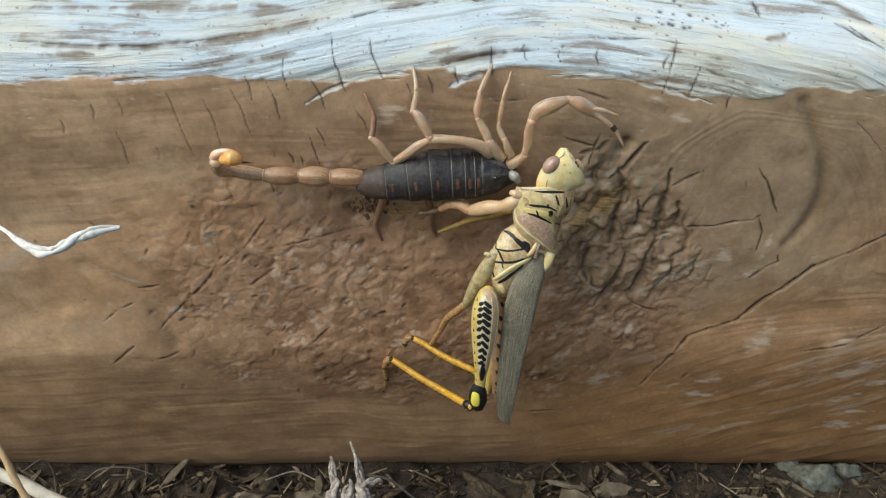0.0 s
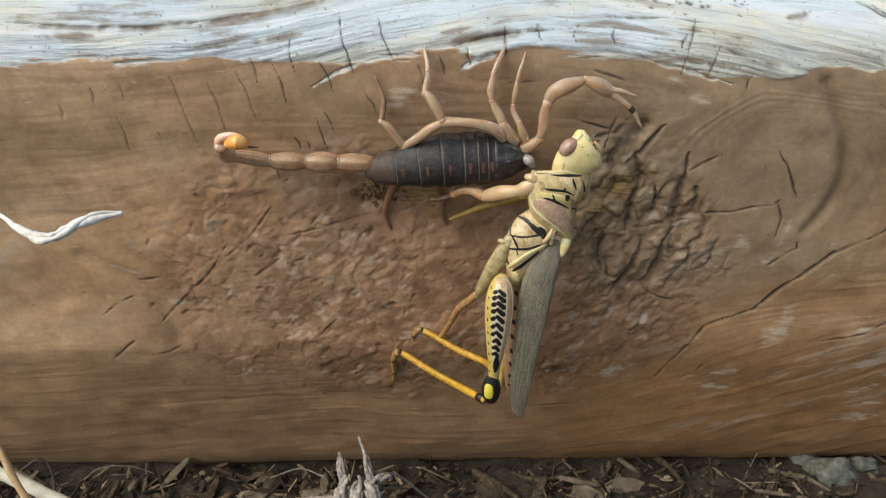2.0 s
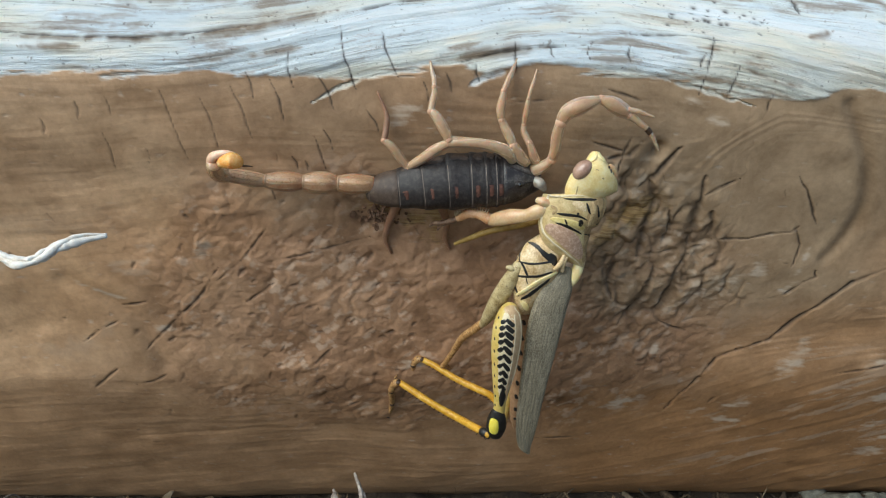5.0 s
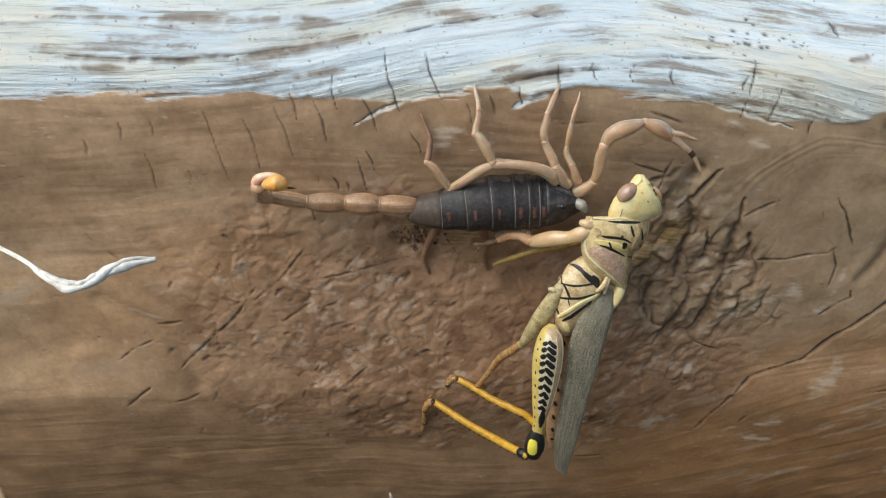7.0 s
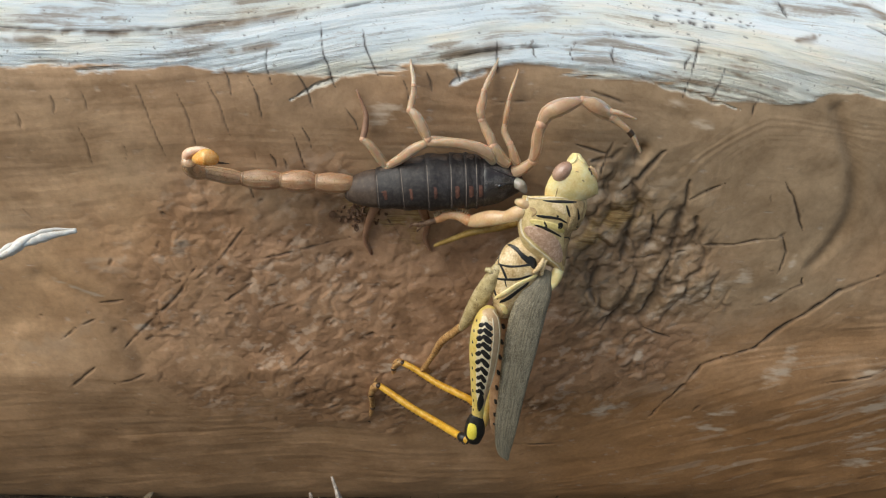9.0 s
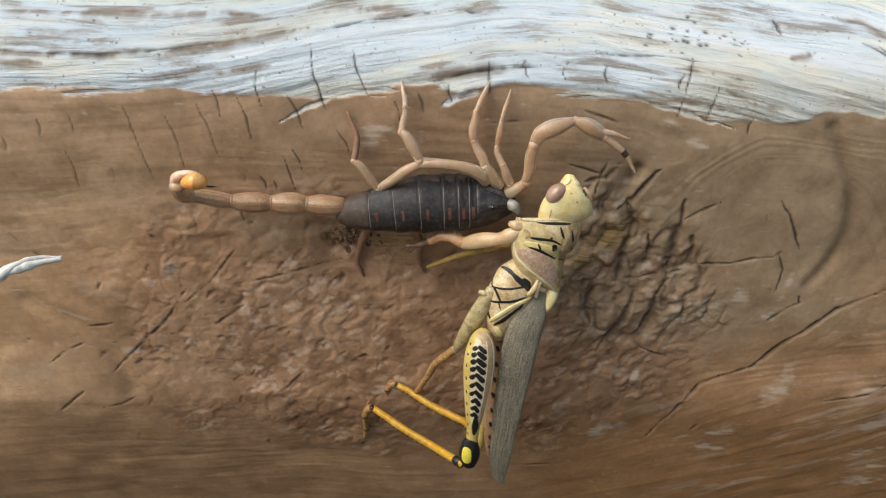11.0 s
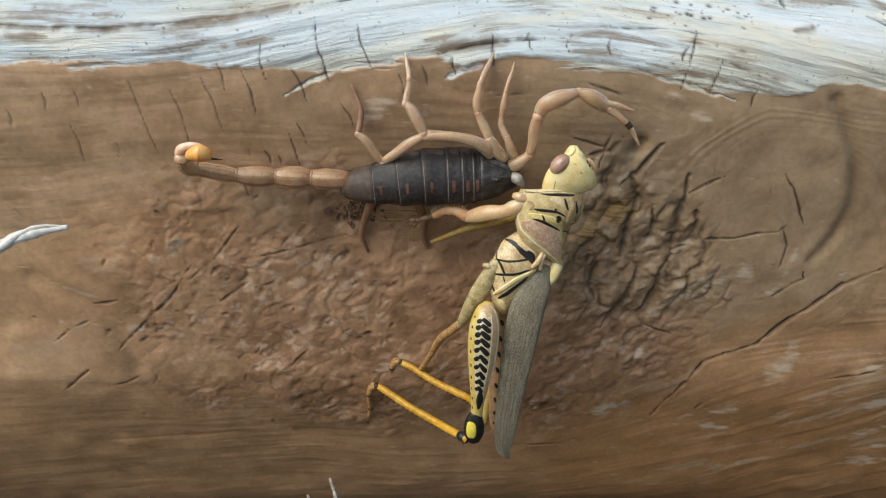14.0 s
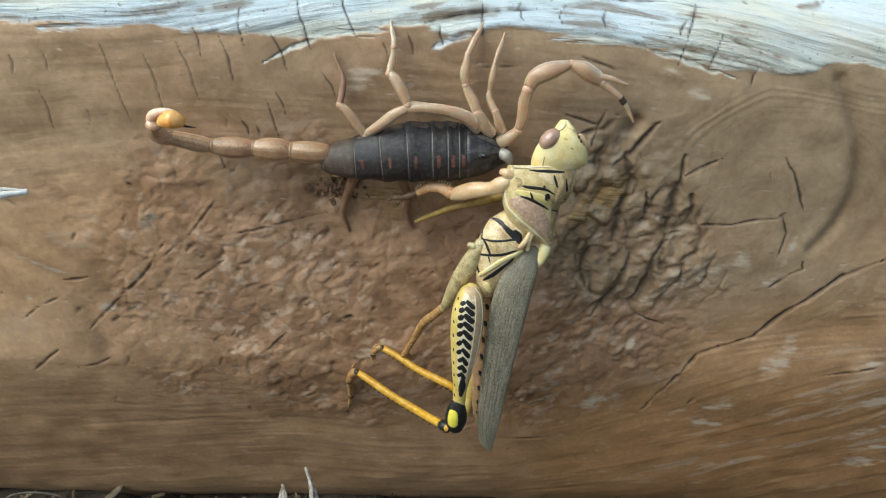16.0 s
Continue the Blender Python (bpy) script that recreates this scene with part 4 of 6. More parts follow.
    me = bpy.data.meshes.new("log")
    me.vertices.add(len(verts))
    me.vertices.foreach_set("co", verts.ravel())
    loops = np.concatenate([quads.ravel(), np.array(caps[0]), np.array(caps[1])])
    me.loops.add(len(loops))
    me.loops.foreach_set("vertex_index", loops.astype(np.int32))
    starts = np.r_[np.arange(len(quads)) * 4, len(quads) * 4, len(quads) * 4 + rows]
    me.polygons.add(len(starts))
    me.polygons.foreach_set("loop_start", starts.astype(np.int32))
    me.polygons.foreach_set("use_smooth", np.r_[np.ones(len(quads), bool), False, False])
    me.materials.append(WOOD)
    for name, data in (("weather", weather), ("burl", np.maximum(burl, ridge) * (1 - weather)), ("crack", marks * front), ("fleck", fleck), ("tone", tone), ("ash", ash), ("ochre", ochre), ("band", band), ("worn_lit", worn_lit), ("rusty", rusty), ("streak", streak), ("cream", cream)):
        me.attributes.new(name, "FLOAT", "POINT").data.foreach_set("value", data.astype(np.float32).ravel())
    g = np.stack([phi, psi, np.zeros_like(phi)], -1).astype(np.float32)
    me.attributes.new("grain", "FLOAT_VECTOR", "POINT").data.foreach_set("vector", g.ravel())
    me.update(calc_edges=True)
    me.validate()
    ob = new("log", me)
    return tagged(ob, "weathered driftwood log with bleached crest and rough brown burl", "log")


build_log()


# ---- the ground ----
def build_ground():
    inner = np.arange(-130, 131, 1.3)
    far = 130 * 1.35 ** np.arange(1, 30)
    xs = np.r_[-far[::-1], inner, far]
    ys = np.r_[-far[::-1], np.arange(-130, 200, 1.3), 200 + far]
    X, Y = np.meshgrid(xs, ys)
    near = np.exp(-((np.hypot(X, Y - 80) / 400) ** 2))
    Z = -4.6 + near * (1.3 * fbm(X * 0.11, Y * 0.11, 81, 4) + 0.8 * fbm(X * 0.5, Y * 0.5, 83, 2)) + (1 - near) * 40 * fbm(X * 0.0004, Y * 0.0004, 85, 3) * np.clip(np.hypot(X, Y) / 8000, 0, 1)
    rows, cols = X.shape
    i, j = np.meshgrid(np.arange(rows - 1), np.arange(cols - 1), indexing="ij")
    quads = np.stack([i * cols + j, i * cols + j + 1, (i + 1) * cols + j + 1, (i + 1) * cols + j], -1).reshape(-1, 4)
    ob = new("ground", mesh_from("ground", np.stack([X, Y, Z], -1).reshape(-1, 3).tolist(), quads.tolist(), LITTER))
    return tagged(ob, "dark ground strewn with dry wood litter", "ground", kind="structure")


build_ground()


# ---- the scorpion ----
def scorpion():
    sc = thing("scorpion", [(2, 130.46, 66.08)][0], "dark-backed scorpion with tan tail and legs clinging to the log", "scorpion")
    body = Loft([(-12.24, 129.59, 64.27), (-10.58, 129.24, 64.58), (-7.78, 128.79, 65.03), (-4.85, 128.38, 65.54), (-1.96, 128.17, 66.05), (0.92, 128.2, 66.2), (3.8, 128.23, 66.34), (5.97, 128.39, 66.35), (8.17, 128.62, 66.26), (10.11, 129.01, 65.89)],
                [(1.25, 1.1), (2.1, 1.7), (2.7, 2.1), (3.2, 2.4), (3.55, 2.5), (3.65, 2.5), (3.55, 2.5), (3.2, 2.4), (2.5, 2.1), (1.3, 1.4)], bulge=0.06)
    part("flank", body.mesh("flank", PLEURA, swell=lambda f: 0.93), sc, "brown soft flank")
    cuts = [0.0, 0.205, 0.325, 0.45, 0.565, 0.635, 0.695, 0.75]
    for k, (a, b) in enumerate(zip(cuts, cuts[1:])):
        plate = part("tergite", body.mesh("tergite", TERGITE if k else TERGITE_BROWN, t0=a, t1=b + 0.004, rings=8, around=36, swell=lambda f: 1.035 - 0.05 * f + 0.012 * math.sin(f * 9)), sc,
                     "dark brown back plate" if k == 0 else "")
        rim = []
        for i in range(13):
            rim.append((a + 0.003, -0.97 + i * 0.125))
        part("plate_edge", mesh_from("plate_edge", *ribbon(body, rim, 0.075, 0.12, 2), PALE_RIM), plate, "thin pale plate edge")
        if k:
            for s, w, wide in ((-0.44, 0.2, 0.8),):
                at = a + (b - a) * 0.16 + 0.012
                part("rust_spot", mesh_from("rust_spot", *ribbon(body, [(at, s - w), (at + 0.004, s), (at, s + w)], [wide * 1.25, wide, wide * 1.2], 0.07), RUST), plate, "rust-brown spot")
            part("side_lobe", mesh_from("side_lobe", *ribbon(body, [(a + 0.02, 0.74), ((a + b) / 2, 0.84), (b - 0.012, 0.74)], [0.7, 1.1, 0.7], 0.16), TERGITE_BROWN), plate, "grey-brown lobe on the plate's margin")
    shell = part("carapace", body.mesh("carapace", CARAPACE, t0=0.75, t1=1.0, rings=10, around=36, swell=lambda f: 1.03 - 0.03 * f), sc, "smooth dark carapace")
    for u in [(7.42, 127.79, 65.74)]:
        t, s = body.locate(u)
        c = body.at(t, math.acos(-s), 0.05)
        part("eye_mound", mesh_from("eye_mound", *ball(c, (0.75, 0.4, 0.42), 8), TERGITE), shell)
        part("eye", mesh_from("eye", *ball(body.at(t, math.acos(-s), 0.35), (0.3, 0.22, 0.26), 8), SHINY), shell, "glossy black eye")
    for s in (-0.45, 0.5):
        part("carapace_ridge", mesh_from("carapace_ridge", *ribbon(body, [(0.77, s), (0.86, s * 0.6), (0.95, s * 0.45)], 0.22, 0.1), TERGITE), shell)
    # tail: four visible rings, a fifth that turns outwards, the bulb and the sting
    tail = [
        ([(-11.59, 129.28, 65.31), (-12.89, 129.23, 65.36), (-14.71, 129.23, 65.39), (-16.22, 129.21, 65.5)], (1.05, 1.3, 1.38, 1.05)),
        ([(-16.37, 129.22, 65.5), (-17.59, 129.21, 65.54), (-19.39, 129.17, 65.58), (-20.76, 129.17, 65.62)], (1.05, 1.45, 1.42, 1.0)),
        ([(-20.9, 129.17, 65.62), (-22.27, 129.17, 65.66), (-24.26, 129.08, 65.7), (-25.65, 128.92, 65.87)], (1.0, 1.34, 1.28, 0.9)),
        ([(-25.87, 128.92, 65.86), (-27.15, 128.68, 66.12), (-28.76, 128.21, 66.59), (-30.21, 127.71, 66.99)], (0.85, 1.05, 1.0, 0.9)),
        ([(-30.32, 127.56, 66.88), (-30.93, 126.49, 67.39), (-31.02, 125.05, 68.37), (-30.85, 123.97, 69.46)], (0.85, 0.95, 1.0, 0.9)),
    ]
    for k, (way, rad) in enumerate(tail):
        seg = Loft(way, [(r, r * 0.92) for r in rad])
        # Last two rings use a paler colour that paints out their shade.
        ring = part("tail_segment", seg.mesh("tail_segment", TAIL if k < 3 else PANEL, around=20, rings=14), sc, "translucent tan tail ring")
        for s in (-0.7, -0.28, 0.3, 0.72):
            part("keel", mesh_from("keel", *ribbon(seg, [(0.04, s), (0.35, s), (0.7, s), (0.97, s)], [0.06, 0.1, 0.1, 0.1], 0.03), TAIL), ring, "raised keel")
        part("pale_panel", mesh_from("pale_panel", *ribbon(seg, [(0.1, -0.12), (0.35, -0.1), (0.7, -0.1), (0.93, -0.12)], [0.5, 0.85, 0.85, 0.5], 0.03), PANEL), ring, "paler panel between the keels")
        part("joint_ring", mesh_from("joint_ring", *ribbon(seg, [(0.985, -0.98 + 0.14 * i) for i in range(15)], 0.26, 0.06, 2), TAIL_KEEL), ring)
    bulb = Loft([(-30.25, 124.25, 69.54), (-29.39, 123.56, 70.02), (-28.48, 123.23, 70.21), (-27.84, 123.49, 69.95), (-27.55, 124.01, 69.53)], [(0.5, 0.5), (0.9, 0.9), (1.05, 1.1), (0.9, 0.95), (0.35, 0.35)])
    ves = part("venom_bulb", bulb.mesh("venom_bulb", BULB, around=22), sc, "glossy orange venom bulb")
    cap = Loft([(-31.18, 125.18, 68.55), (-31.27, 124.65, 69.4), (-30.92, 124.05, 70.34), (-30.01, 123.64, 70.88), (-29.02, 123.51, 71.02), (-28.24, 123.71, 70.78), (-27.81, 123.95, 70.31)], [0.45, 0.6, 0.62, 0.5, 0.42, 0.34, 0.15])
    part("bulb_base", cap.mesh("bulb_base", BULB_PALE, around=16), ves, "pinkish pale bulb base")
    sting = Loft([(-27.78, 123.9, 69.63), (-27.34, 124.37, 69.23), (-26.87, 124.83, 69.05), (-26.31, 125.23, 68.88)], [0.3, 0.16, 0.1, 0.03])
    part("sting", sting.mesh("sting", STING, around=8), ves, "dark curved sting")

    def limb(name, label, pieces, joint=True):
        first = None
        for k, (kind, way, rad, mat) in enumerate(pieces):
            seg = Loft(way, rad, bulge=0.05)
            ob = part(kind, seg.mesh(kind, mat, around=12, rings=10), first or sc, label if k == 0 else "")
            first = first or ob
            if joint and k:
                c = Vector(way[0])
                r = (rad[0] if isinstance(rad[0], (int, float)) else rad[0][0]) * 1.12
                part("joint", mesh_from("joint", *ball(c, (r, r, r), 6), JOINT), first)
        return first

    limb("leg", "pale tan jointed hind leg", [
        ("leg", [(6.68, 127.75, 69.16), (5.58, 126.87, 70.53), (3.57, 126.38, 71.46), (0.78, 126.28, 71.84), (-1.86, 126.51, 71.7)], [0.7, 0.85, 0.72, 0.66, 0.55], LEG),
        ("patella", [(-1.86, 126.51, 71.7), (-3.38, 126.53, 70.95), (-5.17, 127.41, 69.37), (-7.01, 128.41, 67.94)], [0.5, 0.66, 0.66, 0.48], LEG),
        ("tibia", [(-7.01, 128.41, 67.94), (-7.86, 128.33, 69.04), (-8.96, 128.13, 70.67), (-10.02, 128.29, 71.54)], [0.45, 0.58, 0.55, 0.4], LEG),
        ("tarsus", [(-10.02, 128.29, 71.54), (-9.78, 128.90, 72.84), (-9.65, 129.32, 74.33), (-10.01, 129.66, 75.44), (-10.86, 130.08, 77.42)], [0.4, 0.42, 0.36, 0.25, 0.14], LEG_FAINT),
    ])
    limb("leg", "pale tan jointed leg raised up the log", [
        ("leg", [(7.71, 128.17, 68.92), (6.34, 127.53, 70.08), (3.95, 127.15, 71.13), (0.78, 126.87, 71.83), (-1.73, 126.52, 72.13)], [0.5, 0.6, 0.6, 0.55, 0.5], LEG),
        ("patella", [(-1.8, 126.42, 72.15), (-2.3, 126.59, 73.23), (-3.23, 126.86, 74.82), (-4.01, 127.2, 75.63)], [0.5, 0.68, 0.66, 0.45], LEG),
        ("tibia", [(-4.07, 127.17, 75.56), (-3.89, 127.62, 76.45), (-3.64, 127.92, 77.64), (-3.65, 128.02, 78.44)], [0.42, 0.45, 0.38, 0.32], LEG),
        ("tarsus", [(-3.65, 128.02, 78.44), (-3.70, 128.84, 79.31), (-3.94, 129.78, 80.15), (-4.14, 130.74, 81.22)], [0.32, 0.3, 0.25, 0.12], LEG),
    ])
    limb("leg", "pale slender leg reaching up to the crest", [
        ("leg", [(8.57, 128, 68.7), (7.58, 127.6, 69.52), (6.86, 127.29, 70.74), (6.41, 127.31, 71.3)], [0.7, 0.8, 0.66, 0.55], LEG),
        ("patella", [(6.41, 127.31, 71.3), (5.95, 127.48, 72.4), (5.28, 127.75, 73.6), (4.89, 127.77, 74.43)], [0.55, 0.62, 0.55, 0.42], LEG),
        ("tibia", [(4.89, 127.77, 74.43), (4.71, 127.86, 75.6), (4.94, 127.98, 76.91), (5.04, 128.14, 77.99)], [0.42, 0.55, 0.52, 0.34], LEG),
        ("tarsus", [(5.04, 128.14, 77.99), (5.64, 128.93, 79.23), (6.27, 129.92, 80.29), (6.98, 131.28, 81.74)], [0.34, 0.36, 0.3, 0.12], LEG),
    ])
    limb("leg", "pale slender front leg", [
        ("leg", [(9.71, 128.04, 68.87), (9.21, 127.73, 69.82), (8.86, 127.63, 70.78), (8.55, 127.75, 71.47)], [0.55, 0.6, 0.5, 0.42], LEG),
        ("patella", [(8.55, 127.75, 71.47), (8.18, 128.01, 72.11), (7.79, 128.2, 72.99), (7.83, 128.26, 73.69)], [0.42, 0.45, 0.4, 0.3], LEG),
        ("tibia", [(7.83, 128.26, 73.69), (7.97, 128.15, 74.93), (8.13, 128.28, 76.1), (8.23, 128.38, 76.92)], [0.3, 0.4, 0.36, 0.24], LEG),
        ("tarsus", [(8.23, 128.38, 76.92), (8.61, 128.86, 78.29), (9.02, 129.58, 79.19), (9.36, 130.31, 80.38)], [0.24, 0.26, 0.2, 0.08], LEG),
    ])
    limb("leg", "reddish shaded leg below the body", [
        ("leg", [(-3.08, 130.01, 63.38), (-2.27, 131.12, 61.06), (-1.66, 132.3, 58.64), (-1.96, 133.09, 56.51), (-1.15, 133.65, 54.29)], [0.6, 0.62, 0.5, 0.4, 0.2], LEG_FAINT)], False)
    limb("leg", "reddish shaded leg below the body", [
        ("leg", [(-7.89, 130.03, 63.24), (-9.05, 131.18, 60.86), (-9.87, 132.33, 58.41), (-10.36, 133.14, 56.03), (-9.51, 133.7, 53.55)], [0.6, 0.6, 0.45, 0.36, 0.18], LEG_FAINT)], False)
    arm = limb("pedipalp", "pale tan pincer arm bent over the prey", [
        ("pedipalp", [(8.97, 128.45, 67.39), (10.04, 127.91, 68.02), (11.03, 127.51, 68.83), (11.59, 127.24, 69.58)], [0.8, 0.8, 0.66, 0.55], LEG),
        ("femur", [(11.54, 127.29, 69.42), (11.78, 126.61, 71.13), (11.83, 126.27, 73), (12.17, 125.98, 74.61)], [0.6, 0.7, 0.74, 0.62], LEG),
        ("patella", [(12.12, 126.03, 74.46), (12.81, 125.82, 75.91), (14.6, 125.84, 76.78), (16.76, 126.06, 77.48)], [0.66, 0.98, 1.06, 0.5], LEG),
        ("hand", [(16.89, 126.05, 77.49), (18.23, 126.04, 76.98), (19.72, 126.21, 76.16), (21.01, 126.39, 75.33)], [0.5, 0.98, 1.0, 0.55], LEG),
        ("fixed_finger", [(20.61, 126.22, 75.56), (22.08, 126.09, 74.52), (23.44, 126.04, 73.37), (24.84, 126.11, 71.04)], [0.55, 0.42, 0.34, 0.16], LEG),
        ("movable_finger", [(20.37, 126.03, 76.15), (21.52, 125.86, 76.08), (22.59, 125.84, 75.7), (23.73, 125.85, 75.38)], [0.45, 0.34, 0.26, 0.1], LEG),
    ])
    band = Loft([(23.05, 126.05, 73.78), (23.53, 126.04, 73.24)], [0.42, 0.40])
    part("finger_band", band.mesh("finger_band", STING, around=10, rings=4), arm, "dark band on the finger")
    jaw = Loft([(8.82, 129.23, 65.79), (9.42, 127.97, 66.34), (10.25, 127.32, 66.12), (10.86, 127.19, 65.27)], [0.55, 0.7, 0.72, 0.35])
    part("chelicera", jaw.mesh("chelicera", JAW, around=14), sc, "pale translucent jaw gripping the prey")
    return sc


scorpion()


# ---- the grasshopper ----
def grasshopper():
    gh = thing("grasshopper", [(12, 124.65, 46.92)][0], "dead yellow grasshopper with black markings hanging from a scorpion's jaws", "grasshopper")
    head = Loft([(16.08, 123.4, 65.9), (16.02, 123.2, 66.4), (16.02, 123, 67.3), (16.06, 122.95, 68.4), (16.12, 123, 69.4), (16.2, 123.2, 70.2), (16.18, 123.3, 70.9), (16.24, 123.4, 71.5)], [(3.1, 1.25), (3.3, 1.65), (3.24, 2.0), (2.88, 2.05), (2.25, 1.85), (1.5, 1.5), (0.92, 1.1), (0.5, 0.6)], cap=0.1)
    hd = part("head", head.mesh("head", YELLOW, around=32, rings=40), gh, "smooth yellow head")
    c = Vector((14.5, 122.05, 69.65))
    tilt = Matrix.Rotation(0.75, 3, "Y")
    part("eye", mesh_from("eye", *[[c + tilt @ (v - c) for v in ball(c, (0.98, 1.15, 1.42), 16)[0]], ball(c, (1, 1, 1), 16)[1]], EYE), hd, "large glossy brown compound eye")
    palp = Loft([(17.9, 122.6, 70.1), (18.35, 122.5, 69.6), (18.75, 122.6, 68.8), (18.85, 122.9, 67.9)], [0.25, 0.36, 0.36, 0.22])
    part("mouthpart", palp.mesh("mouthpart", FLESH, around=12), hd, "pinkish mouthpart")
    for u in [(17.95, 121.95, 69.45), (17.7, 122.05, 69.85), (18.25, 122.15, 68.95)]:
        part("mouth", mesh_from("mouth", *ball(u, (0.2, 0.28, 0.34), 6), STING), hd, "dark mouth")
    for way, w in (([(15.35, 123.02, 70.3), (15.85, 123, 70.9), (16.05, 122.98, 71.5)], [0.5, 0.7, 0.5]), ([(17.1, 123.02, 70.35), (16.7, 123, 70.9), (16.4, 122.98, 71.5)], [0.5, 0.7, 0.5])):
        part("antenna_ridge", mesh_from("antenna_ridge", *ribbon(head, way, w, 0.16), YELLOW), hd)
    for way in ([(14.02, 123.14, 67.16), (13.89, 123.17, 66.2)], [(15.92, 123.06, 69.16), (16.34, 123.07, 69.02)], [(16.77, 123.1, 68.1), (17.06, 123.11, 67.89)]):
        part("head_fleck", mesh_from("head_fleck", *ribbon(head, way, 0.14, 0.02), OLIVE), hd)
    shield = Loft([(14.08, 123.38, 65.85), (14.04, 123.21, 65.18), (13.59, 123.08, 63.52), (13.42, 123.17, 61.25), (14.23, 123.26, 58.96), (15.28, 123.52, 56.95), (15.85, 123.77, 55.6)], [(3.85, 1.7), (4.05, 2.0), (4.0, 2.2), (3.55, 2.2), (2.4, 2.0), (1.0, 1.5), (0.3, 0.7)], cap=0.08)
    pn = part("pronotum", shield.mesh("pronotum", CREAM, around=32, rings=36), gh, "cream neck shield with black grooves and pale rim")
    part("dorsal_panel", mesh_from("dorsal_panel", *ribbon(shield, [(16.85, 123.19, 65.69), (16.63, 123.27, 63.53), (16.15, 123.37, 61.02), (15.85, 123.46, 58.69), (15.73, 123.54, 56.64)], [2.2, 2.4, 2.3, 1.5, 0.6], 0.05), OLIVE), pn, "olive-brown back panel")
    for way, w, m in (([(10.94, 123.31, 62.7), (12.58, 123.32, 62.37), (14.24, 123.34, 61.81), (15.27, 123.36, 61.3)], [0.6, 0.85, 0.85, 0.5], BAND), ([(13.44, 123.22, 64.86), (14.53, 123.25, 64.3), (15.07, 123.27, 63.72)], [0.7, 1.1, 0.5], CREAM_PALE), ([(10.89, 123.24, 64.5), (11.42, 123.26, 63.92), (11.12, 123.29, 63.16)], [0.3, 0.6, 0.3], OLIVE), ([(15.87, 123.22, 65), (16.26, 123.27, 63.75), (15.89, 123.32, 62.38), (15.7, 123.36, 61.24)], [0.4, 0.6, 0.6, 0.4], CREAM_PALE)):
        part("colour_patch", mesh_from("colour_patch", *ribbon(shield, way, w, 0.06), m), pn, "mottled colour patch")
    part("lower_lobe", mesh_from("lower_lobe", *ribbon(shield, [(10.38, 123.35, 61.63), (11.77, 123.37, 60.9), (13.27, 123.42, 59.71), (14.52, 123.47, 58.34), (15.26, 123.52, 57.1)], [1.2, 2.2, 2.6, 2.0, 0.8], 0.05), PINK), pn, "pinkish granular lower lobe")
    part("rim", mesh_from("rim", *ribbon(shield, [(16.99, 123.2, 65.62), (13.71, 123.19, 65.83), (11.02, 123.19, 65.69), (10.33, 123.23, 64.63), (9.94, 123.3, 62.98), (10.13, 123.36, 61.17), (11.14, 123.42, 59.66), (12.88, 123.48, 58.22), (14.4, 123.52, 57.08), (15.66, 123.57, 55.84)], [0.15, 0.2, 0.22, 0.24, 0.25, 0.25, 0.24, 0.24, 0.22, 0.18], 0.12), RIM), pn, "pale raised rim")
    for way, w in (([(11.6, 123.28, 63.4), (12.52, 123.29, 63.2), (14.29, 123.3, 62.94), (15.46, 123.32, 62.45)], [0.2, 0.5, 0.42, 0.2]), ([(11.54, 123.33, 62.19), (12.62, 123.34, 61.76), (13.73, 123.36, 61.18), (14.98, 123.39, 60.53)], [0.2, 0.5, 0.42, 0.2]),
                   ([(14.61, 123.31, 62.5), (14.64, 123.33, 62.12), (14.61, 123.35, 61.59)], [0.6, 0.95, 0.6]), ([(12.63, 123.31, 62.6), (12.88, 123.33, 62.07), (12.99, 123.35, 61.55)], [0.25, 0.42, 0.3]), ([(12.36, 123.21, 65.35), (14.45, 123.21, 65.26), (16.47, 123.21, 65.31)], [0.2, 0.5, 0.4]),
                   ([(15.19, 123.23, 64.76), (15.46, 123.26, 64.02), (15.74, 123.28, 63.28)], [0.2, 0.4, 0.2]), ([(15.34, 123.39, 60.54), (16.04, 123.39, 60.55), (16.77, 123.39, 60.42)], [0.2, 0.36, 0.2]), ([(14.11, 123.28, 63.46), (14.27, 123.29, 63.17)], [0.4, 0.4]), ([(16.61, 123.24, 64.5), (16.89, 123.29, 63.01), (16.59, 123.35, 61.64)], [0.2, 0.45, 0.2])):
        w = [0.8 * q for q in w]
        part("black_mark", mesh_from("black_mark", *ribbon(shield, way, w, 0.06), BLACK), pn, "black groove")

    chest = Loft([(11.69, 124.21, 59.05), (10.66, 123.79, 57.65), (9.82, 123.57, 55.7), (9.07, 123.65, 53.59), (8.78, 123.93, 51.19), (8.63, 124.4, 48.99)], [(1.9, 1.5), (2.75, 1.9), (2.95, 2.0), (2.5, 2.0), (1.75, 1.8), (1.0, 1.3)], bulge=0.08)
    ch = part("thorax", chest.mesh("thorax", CREAM_PALE, around=28, rings=30), gh, "cream-yellow side plates with black seams")
